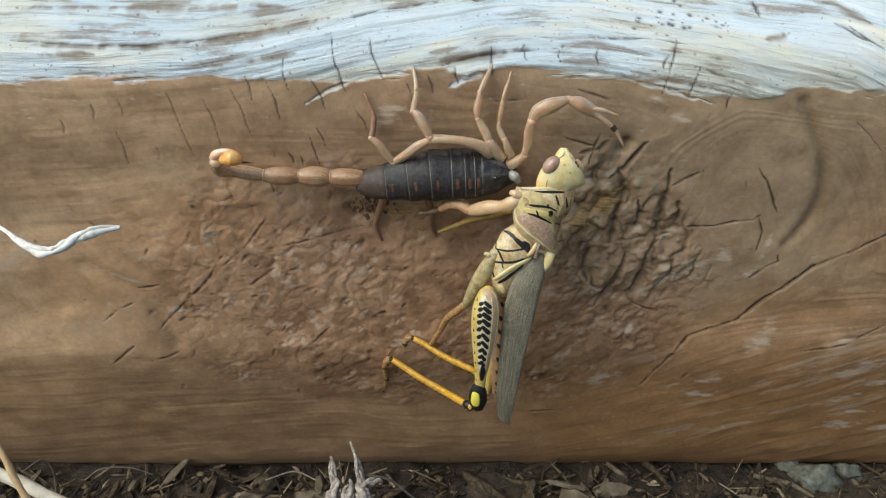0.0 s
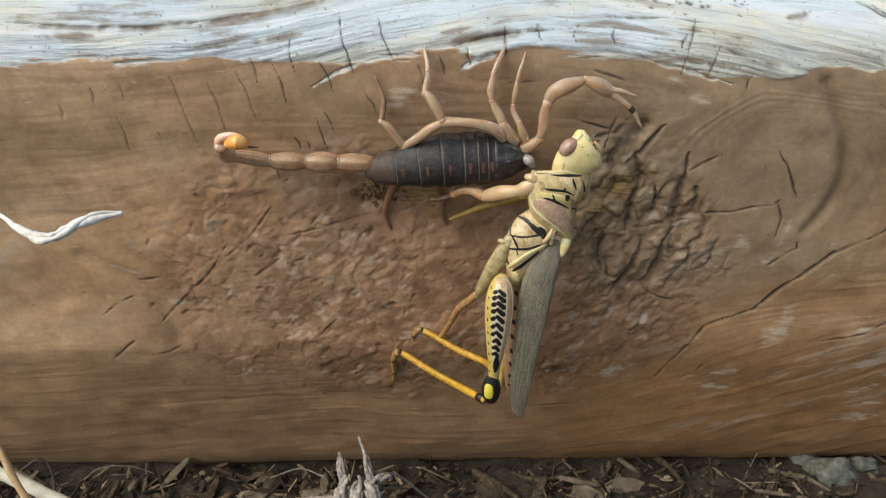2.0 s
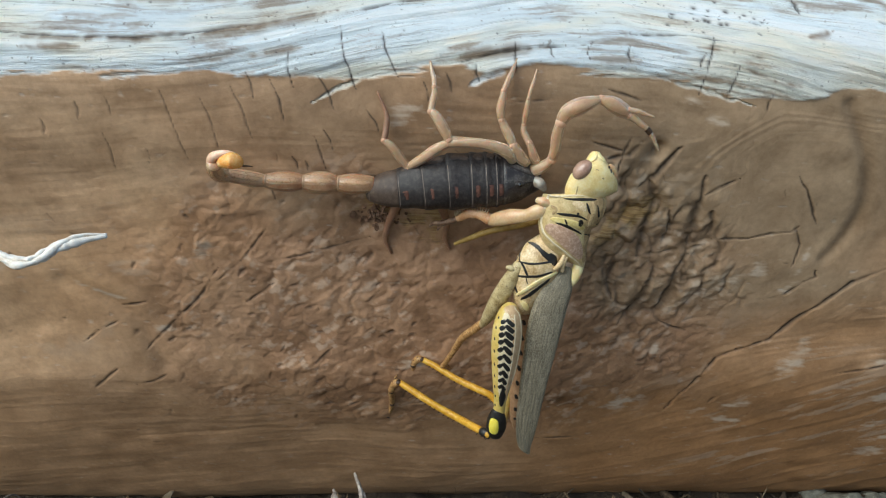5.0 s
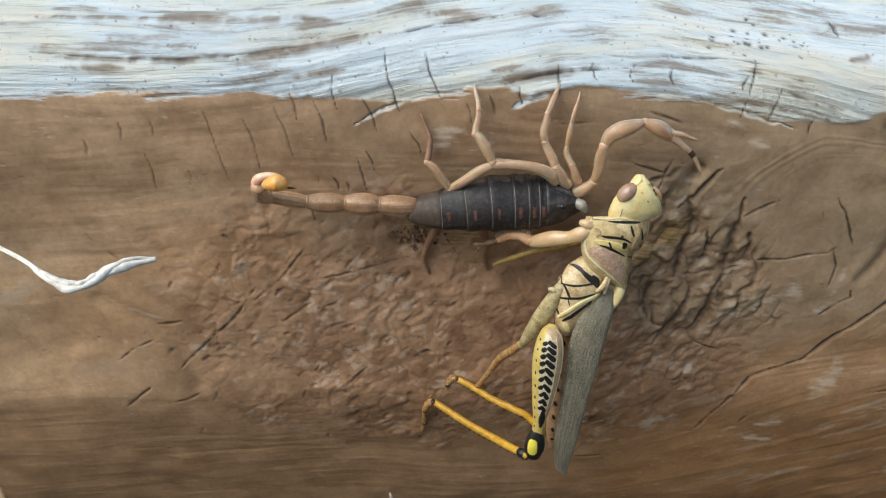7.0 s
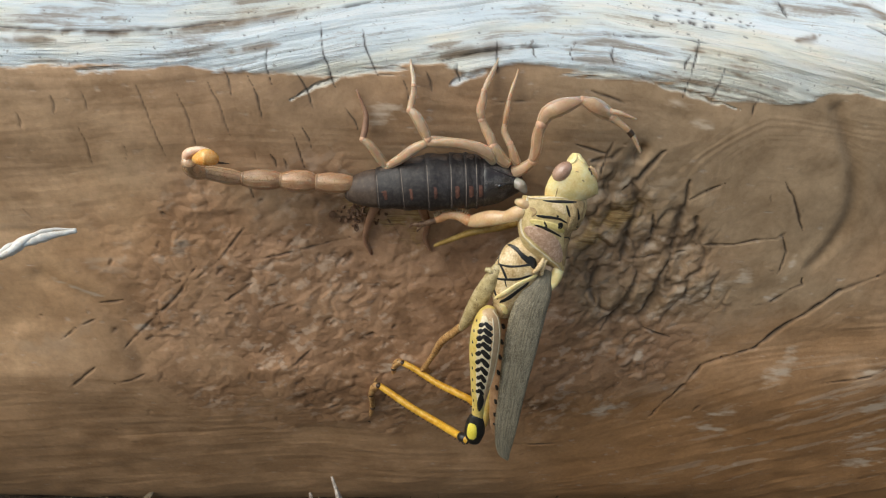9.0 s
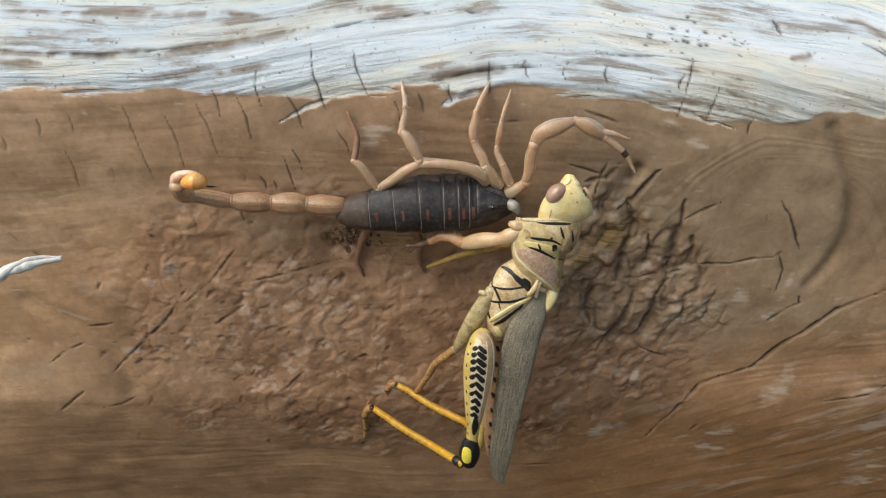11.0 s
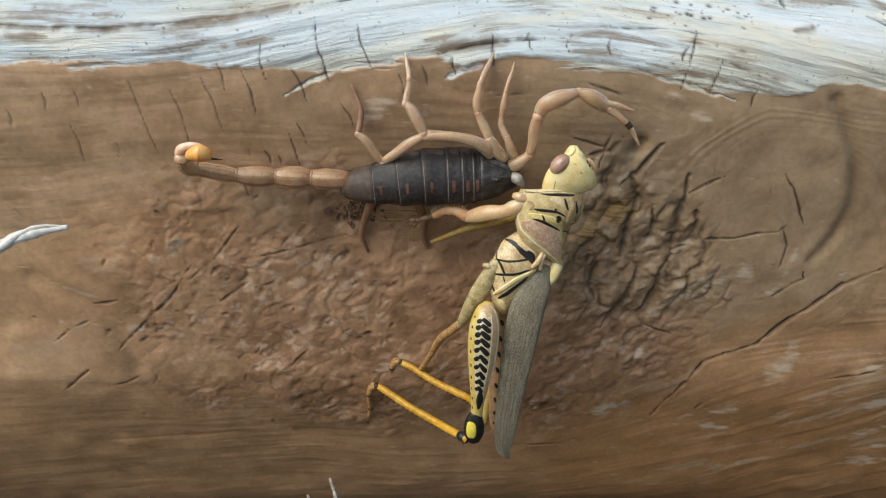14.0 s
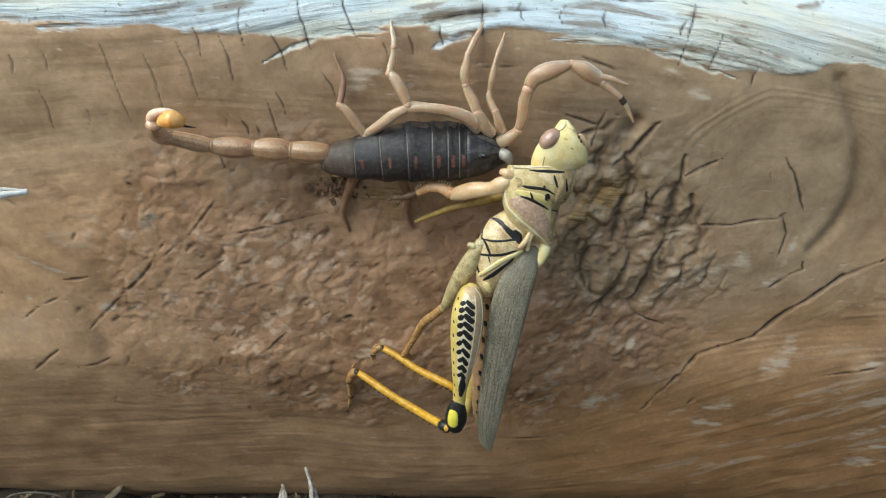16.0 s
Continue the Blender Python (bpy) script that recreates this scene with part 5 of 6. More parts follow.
    for way, w in (([(8.3, 123.42, 59.66), (9.48, 123.45, 58.99), (10.4, 123.49, 57.92), (11.53, 123.52, 57.01)], [0.2, 0.45, 0.95, 1.3]), ([(7.46, 123.53, 56.75), (8.7, 123.55, 56.38), (10.13, 123.54, 56.5), (11.77, 123.53, 56.78)], [0.24, 0.45, 0.4, 0.5]),
                   ([(6.4, 123.6, 54.89), (8.08, 123.62, 54.53), (9.88, 123.61, 54.66), (11.65, 123.59, 55.26)], [0.3, 0.5, 0.55, 0.4]), ([(7.6, 123.53, 56.83), (8.08, 123.57, 55.81), (8.58, 123.62, 54.54)], [0.3, 0.55, 0.35]), ([(7.07, 123.45, 58.93), (7.4, 123.48, 58), (7.53, 123.53, 56.75)], [0.2, 0.36, 0.25]),
                   ([(6.44, 123.64, 54.01), (7.07, 123.67, 53.05), (7.64, 123.72, 51.75)], [0.25, 0.5, 0.35]), ([(7.88, 123.74, 51.35), (9.15, 123.7, 52.2), (10.41, 123.67, 53.21), (11.35, 123.63, 54.29)], [0.5, 0.85, 0.8, 0.4]), ([(8.3, 123.62, 54.54), (8.57, 123.65, 53.57)], [0.25, 0.2]), ([(6.53, 123.48, 58.14), (6.44, 123.52, 57.04)], [0.25, 0.3]), ([(12.3, 123.55, 56.32), (13.77, 123.56, 55.95)], [0.8, 0.6]), ([(11.2, 123.5, 57.9), (11.75, 123.52, 57.1), (11.95, 123.54, 56.2)], [0.6, 1.5, 0.9]), ([(8.6, 123.44, 59.5), (9.3, 123.46, 59.2), (9.9, 123.48, 58.6)], [0.3, 0.7, 0.9]), ([(6.9, 123.6, 55.9), (7.3, 123.6, 55.3), (7.2, 123.62, 54.7)], [0.2, 0.5, 0.3])):
        part("black_seam", mesh_from("black_seam", *ribbon(chest, way, [0.72 * q for q in w], 0.05), BLACK), ch, "black seam")
    for way, w in (([(7.34, 123.72, 51.91), (8.96, 123.67, 53.09), (10.63, 123.63, 54.27), (12.37, 123.59, 55.28)], [0.5, 0.6, 0.55, 0.4]), ([(7.89, 123.74, 51.18), (8.43, 123.76, 50.62), (8.84, 123.8, 49.79)], [0.5, 0.9, 0.6])):
        part("yellow_ridge", mesh_from("yellow_ridge", *ribbon(chest, way, w, 0.14), YELLOW), ch, "yellow ridge")
    for way, r, m, name in (([(5.9, 123.17, 56.08), (6.61, 122.99, 55.95), (7.64, 123.1, 55.38)], [0.3, 0.42, 0.25], OLIVE_LEG, "hip_joint"), ([(11.91, 121.82, 56.36), (12.5, 121.4, 57.32), (13.06, 121.93, 58.33)], [0.25, 0.36, 0.22], CREAM_PALE, "wing_hinge"), ([(12.95, 122.02, 55.99), (12.95, 121.59, 57.25), (13.36, 121.95, 58.03)], [0.25, 0.3, 0.2], CREAM_PALE, "wing_hinge")):
        part(name, Loft(way, r).mesh(name, m, around=12), ch)

    belly = Loft([(10.22, 125.83, 51.79), (9.64, 126.22, 46.56), (9.33, 126.62, 41.11), (9.08, 126.84, 35.55), (8.91, 126.82, 30.87), (8.85, 126.72, 28.54)], [(2.2, 2.0), (2.1, 2.0), (1.8, 1.8), (1.5, 1.5), (1.1, 1.1), (0.5, 0.5)])
    ab = part("abdomen", belly.mesh("abdomen", TAIL_KEEL, around=20, rings=40, swell=lambda f: 1 + 0.04 * math.sin(f * 60)), gh, "brown ringed abdomen mostly behind the wing")
    for k in range(9):
        part("black_spot", mesh_from("black_spot", *ribbon(belly, [(0.1 + 0.09 * k, -0.5), (0.13 + 0.09 * k, -0.35)], [0.5, 0.6], 0.06), BLACK), ab)

    # the folded fore wing
    blade = Loft([(13.97, 123.2, 55.85), (12.87, 122.5, 53.87), (11.83, 122.2, 51.14), (11.15, 122.1, 47.52), (10.6, 122.2, 42.73), (10.13, 122.45, 37.67), (9.75, 122.9, 32.28), (9.73, 123.3, 28.3), (10.4, 123.5, 26.33)], [(0.6, 0.6), (1.75, 0.9), (2.2, 0.9), (2.3, 0.85), (2.08, 0.75), (1.8, 0.6), (1.55, 0.42), (1.05, 0.25), (0.2, 0.1)])
    wm = blade.mesh("wing", WING, around=28, rings=60)
    span = wm.attributes.new("span", "FLOAT_VECTOR", "POINT")
    for i in range(61 * 28):
        span.data[i].vector = (i // 28 / 60, math.cos(2 * math.pi * (i % 28) / 28), 0)
    wg = part("wing", wm, gh, "folded grey-brown wing with fine pale veins")
    for s0, s1, a, b in ((-0.82, -0.78, 0.12, 0.93), (-0.42, -0.55, 0.05, 0.9), (-0.1, -0.2, 0.04, 0.92), (0.06, 0.04, 0.04, 0.95), (0.2, 0.3, 0.04, 0.9), (0.8, 0.9, 0.05, 0.94)):
        part("vein", mesh_from("vein", *ribbon(blade, [(a + (b - a) * f, s0 * (0.6 + 0.4 * min(1, f * 4)) + (s1 - s0) * f) for f in (0, 0.15, 0.35, 0.6, 0.8, 1)], 0.09, 0.035), VEIN), wg, "pale raised vein")
    base = Loft([(15.32, 123.33, 57.03), (15.17, 123.18, 55.84), (14.57, 122.75, 54.53), (14.04, 122.5, 53.44)], [(0.5, 0.5), (0.75, 0.7), (0.7, 0.6), (0.25, 0.3)])
    part("wing_base", base.mesh("wing_base", YELLOW, around=14), wg, "yellow wing base")

    # hind legs
    far = Loft([(7.94, 127.13, 48.11), (7.72, 127.5, 43.23), (7.69, 127.91, 37.61), (7.32, 128.33, 31.72), (6.96, 128.44, 28.75)], [(1.6, 1.3), (1.9, 1.5), (1.5, 1.3), (0.9, 0.9), (0.7, 0.7)])
    part("hind_thigh", far.mesh("hind_thigh", FEMUR, around=18), gh, "yellow far hind thigh")
    thigh = Loft([(6.66, 122.4, 51.04), (6.4, 121.8, 50.25), (6.18, 121.35, 48.38), (6.07, 121.25, 45.65), (5.98, 121.4, 42.24), (5.81, 121.7, 39.14), (5.71, 122, 36.46), (5.6, 122.3, 33.7)], [(0.75, 0.85), (1.45, 1.4), (1.92, 1.65), (1.98, 1.65), (1.68, 1.45), (1.24, 1.2), (0.86, 0.95), (0.82, 0.9)])
    th = part("hind_thigh", thigh.mesh("hind_thigh", FEMUR, around=30, rings=40), gh, "yellow hind thigh with black herringbone bars")
    part("tan_lobe", mesh_from("tan_lobe", *ribbon(thigh, [(0.02, 0.0), (0.12, 0.45), (0.3, 0.68), (0.5, 0.7), (0.68, 0.72), (0.85, 0.8)], [1.8, 2.2, 1.9, 1.7, 1.2, 0.4], 0.04), FEMUR_TAN), th, "tan upper lobe")
    part("pale_field", mesh_from("pale_field", *ribbon(thigh, [(0.12, -0.1), (0.3, -0.14), (0.5, -0.12), (0.7, -0.05), (0.82, 0.0)], [1.5, 2.1, 2.0, 1.4, 0.6], 0.025), RIM), th, "pale field between the bars")
    part("lobe_edge", mesh_from("lobe_edge", *ribbon(thigh, [(0.03, 0.35), (0.12, 0.72), (0.3, 0.86), (0.5, 0.86), (0.7, 0.86)], 0.2, 0.1), RIM), th, "pale edge of the lobe")
    part("lobe_seam", mesh_from("lobe_seam", *ribbon(thigh, [(0.16, 0.3), (0.3, 0.44), (0.5, 0.44), (0.7, 0.4)], 0.16, 0.09), RIM), th, "pale seam")
    part("tan_cap", mesh_from("tan_cap", *ribbon(thigh, [(0.04, -0.55), (0.075, -0.2), (0.08, 0.2), (0.1, 0.6)], [1.0, 1.7, 1.9, 1.5], 0.03), FEMUR_TAN), th, "pinkish tan upper end")
    for k in range(10):
        t, w = 0.235 + 0.053 * k, min(0.78 + 0.1 * k, 1.06 - 0.035 * k)
        out = 1.0 if k < 7 else 0.8
        part("chevron", mesh_from("chevron", *joined([ribbon(thigh, [(t + 0.016, -0.6 * out), (t + 0.01, -0.46 * out), (t - 0.006, -0.3 * out)], [0.6 * w, 0.82 * w, 0.6 * w], 0.05),
             ribbon(thigh, [(t - 0.016, -0.26 * out), (t + 0.004, -0.04), (t + 0.026, 0.2 * out), (t + 0.04, 0.36 * out)], [0.62 * w, 0.8 * w, 0.85 * w, 0.62 * w], 0.05)]), BLACK), th, "black herringbone bar")
    for k in range(9):
        part("black_spot", mesh_from("black_spot", *ribbon(thigh, [(0.2 + 0.085 * k, -0.84), (0.222 + 0.085 * k, -0.82)], [0.16, 0.26], 0.05), BLACK), th)
    part("tip_patch", mesh_from("tip_patch", *ribbon(thigh, [(0.74, 0.05), (0.82, 0.18), (0.9, 0.12)], [0.5, 1.1, 0.4], 0.06), BLACK), th, "black patch")
    knee = Loft([(5.47, 122.26, 34.63), (5.37, 122.31, 33.14), (5.37, 122.57, 31.41), (5.43, 122.82, 29.83)], [(0.9, 1.0), (1.35, 1.3), (1.4, 1.35), (0.8, 0.9)])
    kn = part("knee", knee.mesh("knee", BLACK, around=18), gh, "black knee with bright yellow patch")
    part("yellow_patch", mesh_from("yellow_patch", *ribbon(knee, [(0.25, -0.4), (0.5, -0.36), (0.78, -0.36)], [1.1, 1.6, 1.3], 0.06), BRIGHT), kn, "bright yellow patch")

    def shin(way, rad, mat, label, spines=0, flip=1):
        tube = Loft(way, [0.86 * r for r in rad], bulge=0.12)
        ob = part("hind_shin", tube.mesh("hind_shin", mat, around=12, rings=16), gh, label)
        for k in range(spines):
            t = 0.12 + 0.8 * k / spines
            a = tube.at(t, 0.35 if flip > 0 else math.pi - 0.35)
            c, tan, n, b = tube.frame_at(t)
            tip = a + (a - c).normalized() * 0.36 + tan * 0.22
            part("spine", mesh_from("spine", *spike(a - (a - c) * 0.3, tip, 0.19), STING), ob)
        return ob

    near_way = [(4.49, 123.01, 30.06), (3.87, 123.39, 30.14)][:] + [(0.21, 128.72, 29), (-3.16, 130.64, 29.97), (-6.2, 132.57, 30.99), (-8.62, 134.45, 31.62)]
    sh = shin(near_way, [0.66, 0.68, 0.66, 0.64, 0.62, 0.54], TIBIA, "orange-yellow hind shin with short spines", 19, -1)
    cuff = Loft(near_way[:2] + [[(p + 9 * q) / 10 for p, q in zip(near_way[2], near_way[1])]], [0.72, 0.7, 0.62])
    part("shin_cuff", cuff.mesh("shin_cuff", BLACK, around=12), sh, "black shin base")
    for way, rad in (([(-8.7, 134.45, 31.62), (-9.33, 134.75, 31.12), (-9.96, 135.89, 29.19)], [0.5, 0.62, 0.5]), ([(-9.96, 135.89, 29.19), (-9.92, 137.06, 27.22), (-9.95, 138.2, 25.33)], [0.5, 0.46, 0.4]), ([(-9.95, 138.2, 25.33), (-10.25, 139.34, 23.29), (-10.78, 140.83, 20.88)], [0.42, 0.36, 0.16]), ([(-9.95, 138.2, 25.33), (-9.24, 133.94, 32.61), (-8.86, 133.5, 33.57)][1:], [0.2, 0.08])):
        part("foot", Loft(way, rad).mesh("foot", RUSTY_LEG, around=10), sh, "rusty jointed foot")
    for u, r in zip([(-8.69, 134.32, 31.7), (-9.96, 135.87, 29), (-9.95, 138.13, 25.16), (-10.77, 140.7, 20.96)], (0.5, 0.46, 0.44, 0.3)):
        part("foot_joint", mesh_from("foot_joint", *ball(u, (r, r, r * 0.8), 8), STING), sh, "dark foot joint")
    for a, b in ([(-10.76, 140.65, 21.11), (-11.59, 141.42, 19.58)], [(-10.68, 140.7, 20.97), (-10.21, 141.5, 19.33)]):
        part("claw", mesh_from("claw", *spike(Vector(a), Vector(b), 0.16), STING), sh, "dark claw")
    far_way = [(6.69, 128.34, 31.22), (5.03, 129.25, 32.59), (3.8, 129.72, 33.03)] + [(0.07, 132.06, 33.68), (-2.93, 133.98, 34.67), (-5.11, 135.4, 35.14)]
    sf = shin(far_way, [0.55, 0.62, 0.62, 0.6, 0.56, 0.5], TIBIA, "orange-yellow far hind shin", 15, -1)
    for way, rad in (([(-5.11, 135.4, 35.14), (-5.8, 135.59, 35.02), (-6.42, 136, 33.98)], [0.5, 0.58, 0.5]), ([(-6.42, 136, 33.98), (-6.55, 136.66, 32.2), (-6.44, 137.77, 30.11)], [0.5, 0.46, 0.25])):
        part("foot", Loft(way, rad).mesh("foot", RUSTY_LEG, around=10), sf, "rusty jointed foot")

    for u, r in zip([(-5.1, 135.27, 35.22), (-6.5, 136, 33.68), (-6.44, 137.77, 30.11)], (0.46, 0.46, 0.34)):
        part("foot_joint", mesh_from("foot_joint", *ball(u, (r, r, r * 0.8), 8), STING), sf, "dark foot joint")
    # middle leg
    mid = Loft([(7.61, 123.35, 56.36), (6.3, 123.45, 53.77), (5.07, 124.34, 50.74), (4.03, 125.8, 47.67), (3.21, 127.23, 45.37)], [(0.8, 0.85), (1.12, 1.05), (1.15, 1.05), (0.86, 0.8), (0.45, 0.45)])
    ml = part("middle_leg", mid.mesh("middle_leg", OLIVE_LEG, around=16), gh, "mottled olive middle leg")
    for way, rad in (([(3.2, 127.22, 45.72), (2.25, 128.04, 44.31), (0.73, 129.37, 42.23), (-0.35, 130.92, 39.34)], [0.55, 0.58, 0.55, 0.48]), ([(-0.35, 130.92, 39.34), (-0.99, 131.95, 37.62), (-1.65, 132.97, 35.87)], [0.42, 0.42, 0.4]), ([(-1.65, 132.97, 35.87), (-2.16, 133.99, 34.29), (-2, 134.62, 32.94)], [0.42, 0.4, 0.2]), ([(-1.65, 132.97, 35.87), (-0.99, 133.99, 34.52), (-0.48, 134.58, 33.98)], [0.3, 0.25, 0.1])):
        part("middle_shin", Loft(way, rad).mesh("middle_shin", RUSTY_LEG, around=10), ml, "rusty spiny shin and foot")
    # front legs
    hip = Loft([(10.95, 122.74, 64.96), (9.89, 122.63, 65.33), (9.22, 123.01, 65.41)], [0.7, 0.6, 0.35])
    part("hip", hip.mesh("hip", FLESH, around=12), gh, "pale hip joint")
    arm = Loft([(10.24, 122.86, 64.32), (9.32, 123.07, 63.78), (8.16, 123.87, 63.02), (6.35, 125.05, 62.41), (4.78, 126.23, 61.64), (3.66, 127.02, 61.1)], [(0.7, 0.7), (0.95, 0.9), (0.82, 0.82), (1.02, 0.95), (0.95, 0.9), (0.66, 0.66)])
    fa = part("front_leg", arm.mesh("front_leg", FLESH, around=16), gh, "peach front leg with bristly shin")
    low = Loft([(3.73, 127.01, 61.33), (2.48, 127.37, 61.87), (1.03, 127.76, 61.85), (0.01, 128.17, 61.21), (-0.64, 128.38, 60.81)], [0.8, 0.72, 0.66, 0.62, 0.45])
    part("front_shin", low.mesh("front_shin", CORAL, around=12), fa)
    for k in range(18):
        t = 0.12 + 0.05 * k
        for ang in (0.05 * math.pi, math.pi * 0.3):
            a = low.at(t, ang)
            c = low.frame_at(t)[0]
            part("bristle", mesh_from("bristle", *spike(a, a + (a - c).normalized() * 0.5 + Vector((0.15 * math.sin(9 * k), 0, 0.1)), 0.07), RIM), fa)
    for way, rad in (([(-0.64, 128.38, 60.81), (-1.75, 128.78, 60.24), (-2.79, 129.18, 59.91)], [0.34, 0.32, 0.25]), ([(-2.79, 129.18, 59.91), (-3.54, 129.37, 59.82), (-4.15, 129.78, 59.26)], [0.26, 0.22, 0.1]), ([(-2.35, 129.18, 59.84), (-2.79, 129.39, 59.35), (-3.1, 129.8, 58.63)], [0.2, 0.18, 0.08])):
        part("front_foot", Loft(way, [1.35 * r for r in rad]).mesh("front_foot", FOOT, around=8), fa, "dark clawed foot")
    other = Loft([(10.66, 127.2, 61.45), (7.72, 128.21, 60.06), (4.1, 129.22, 58.8), (1.14, 130.24, 57.2), (-0.67, 130.86, 56.18)], [0.7, 0.56, 0.45, 0.35, 0.22])
    part("front_leg", other.mesh("front_leg", DULL_LEG, around=12), gh, "dull yellow far front leg")
    return gh


grasshopper()


# ---- loose things ----
def strand(name, way, rad, mat, label, category, group="", around=10, bulge=0.25):
    tube = Loft(way, rad, bulge=bulge)
    rings = max(16, 9 * len(way))
    ob = new(name, tube.mesh(name, mat, around=around, rings=rings))
    return tagged(ob, label, category, group)


def twisted_fibre(way, rad):
    """Three frayed strands wound round one another."""
    core, pieces, turn = Loft(way, rad, bulge=0.2), [], random.Random(12)
    for k in range(4):
        pts, widths = [], []
        for i in range(41):
            t = i / 40
            ang = 2 * math.pi * (k / 4 + 0.8 * t) + 0.9 * math.sin(7 * t + 2 * k)
            pts.append(core.at(t, ang, -0.3 * core.radius(t)[0]))
            widths.append(core.radius(t)[0] * (0.62 + 0.25 * math.sin(19 * t + 2 * k) + turn.uniform(-0.16, 0.16)))
        pieces.append(Loft(pts, widths, bulge=0.2).grid(rings=120, around=8))
    return tagged(new("plant_fibre", mesh_from("plant_fibre", *joined(pieces), FIBRE)), "white twisted plant fibre peeling off the log", "fibre")


twisted_fibre([(-92.49, 131.77, 65.81)] + [(-74.51, 122.51, 67.25), (-62.74, 115.21, 66.89), (-54.03, 110.21, 65.46), (-51.38, 108.65, 64.56), (-49.1, 107.99, 63.58), (-47.25, 107.74, 63.4), (-45.87, 108.43, 63.69), (-44.43, 109.83, 64.35), (-42.69, 111.15, 64.69), (-40.37, 112.38, 64.64)], [0.26, 0.24, 0.22, 0.2, 0.28, 0.5, 0.58, 0.44, 0.55, 0.5, 0.22])
strand("dry_stem", [(-67.47, 111.17, 30.05), (-62.93, 110.55, 27.56), (-59.1, 110.07, 25.64), (-53.97, 108.58, 23.79), (-46.58, 106.85, 20.96), (-38.49, 104.97, 17.58)], [0.85, 0.85, 0.9, 0.9, 0.9, 0.8], STRAW, "pale dry straw stem leaning up from the ground", "stem")
strand("dry_stem", [(-63.93, 110.49, 39.73), (-60.76, 108.86, 33.16), (-59.22, 107.85, 29.14), (-57.6, 106.98, 25.63), (-55, 105.49, 19.67), (-52.32, 104.02, 13.77)], [0.4, 0.42, 0.45, 0.45, 0.45, 0.4], STEM, "thin orange-brown dry stem leaning up from the ground", "stem")
for way, r in (([(-71.75, 128.53, 12.85), (-70.12, 131.6, 12.75), (-69.35, 132.92, 9.81), (-69.98, 133.57, 4.15)], 0.14), ([(-63.71, 132.4, 7.72), (-61.47, 134.63, 8.39), (-57.22, 136.39, 7.19), (-53.96, 137.77, 4.47)], 0.14), ([(-13.56, 125.85, 14.5), (-9.01, 127.3, 12.07), (-5.28, 128.24, 7.57), (-2.39, 129.41, 4)], 0.22), ([(-21.12, 125.6, 13.52), (-25.66, 129.38, 12.14), (-31.07, 130.7, 9.17)], 0.14)):
    strand("rootlet", way, [r] * 4 if len(way) == 4 else [r] * 3, HAIR, "fine dark curled rootlet on the ground", "rootlet", "rootlets by the log", bulge=0.1, around=6)


def chip(c, size, turn, mat, k):
    rng = random.Random(100 + k)
    n = 7
    low = [Vector((math.cos(2 * math.pi * i / n) * size[0] * rng.uniform(0.75, 1.1), math.sin(2 * math.pi * i / n) * size[1] * rng.uniform(0.7, 1.1), -size[2] * 0.5)) for i in range(n)]
    mid = [Vector((v.x * 1.08, v.y * 1.08, rng.uniform(-0.15, 0.2) * size[2])) for v in low]
    top = [Vector((v.x * 0.86, v.y * 0.86, size[2] * rng.uniform(0.35, 0.65))) for v in low]
    m = Euler(turn).to_matrix()
    verts = [Vector(c) + m @ v for v in low + mid + top]
    faces = [tuple(reversed(range(n))), tuple(range(2 * n, 3 * n))]
    for b in (0, n):
        faces += [(b + i, b + (i + 1) % n, b + n + (i + 1) % n, b + n + i) for i in range(n)]
    return verts, faces


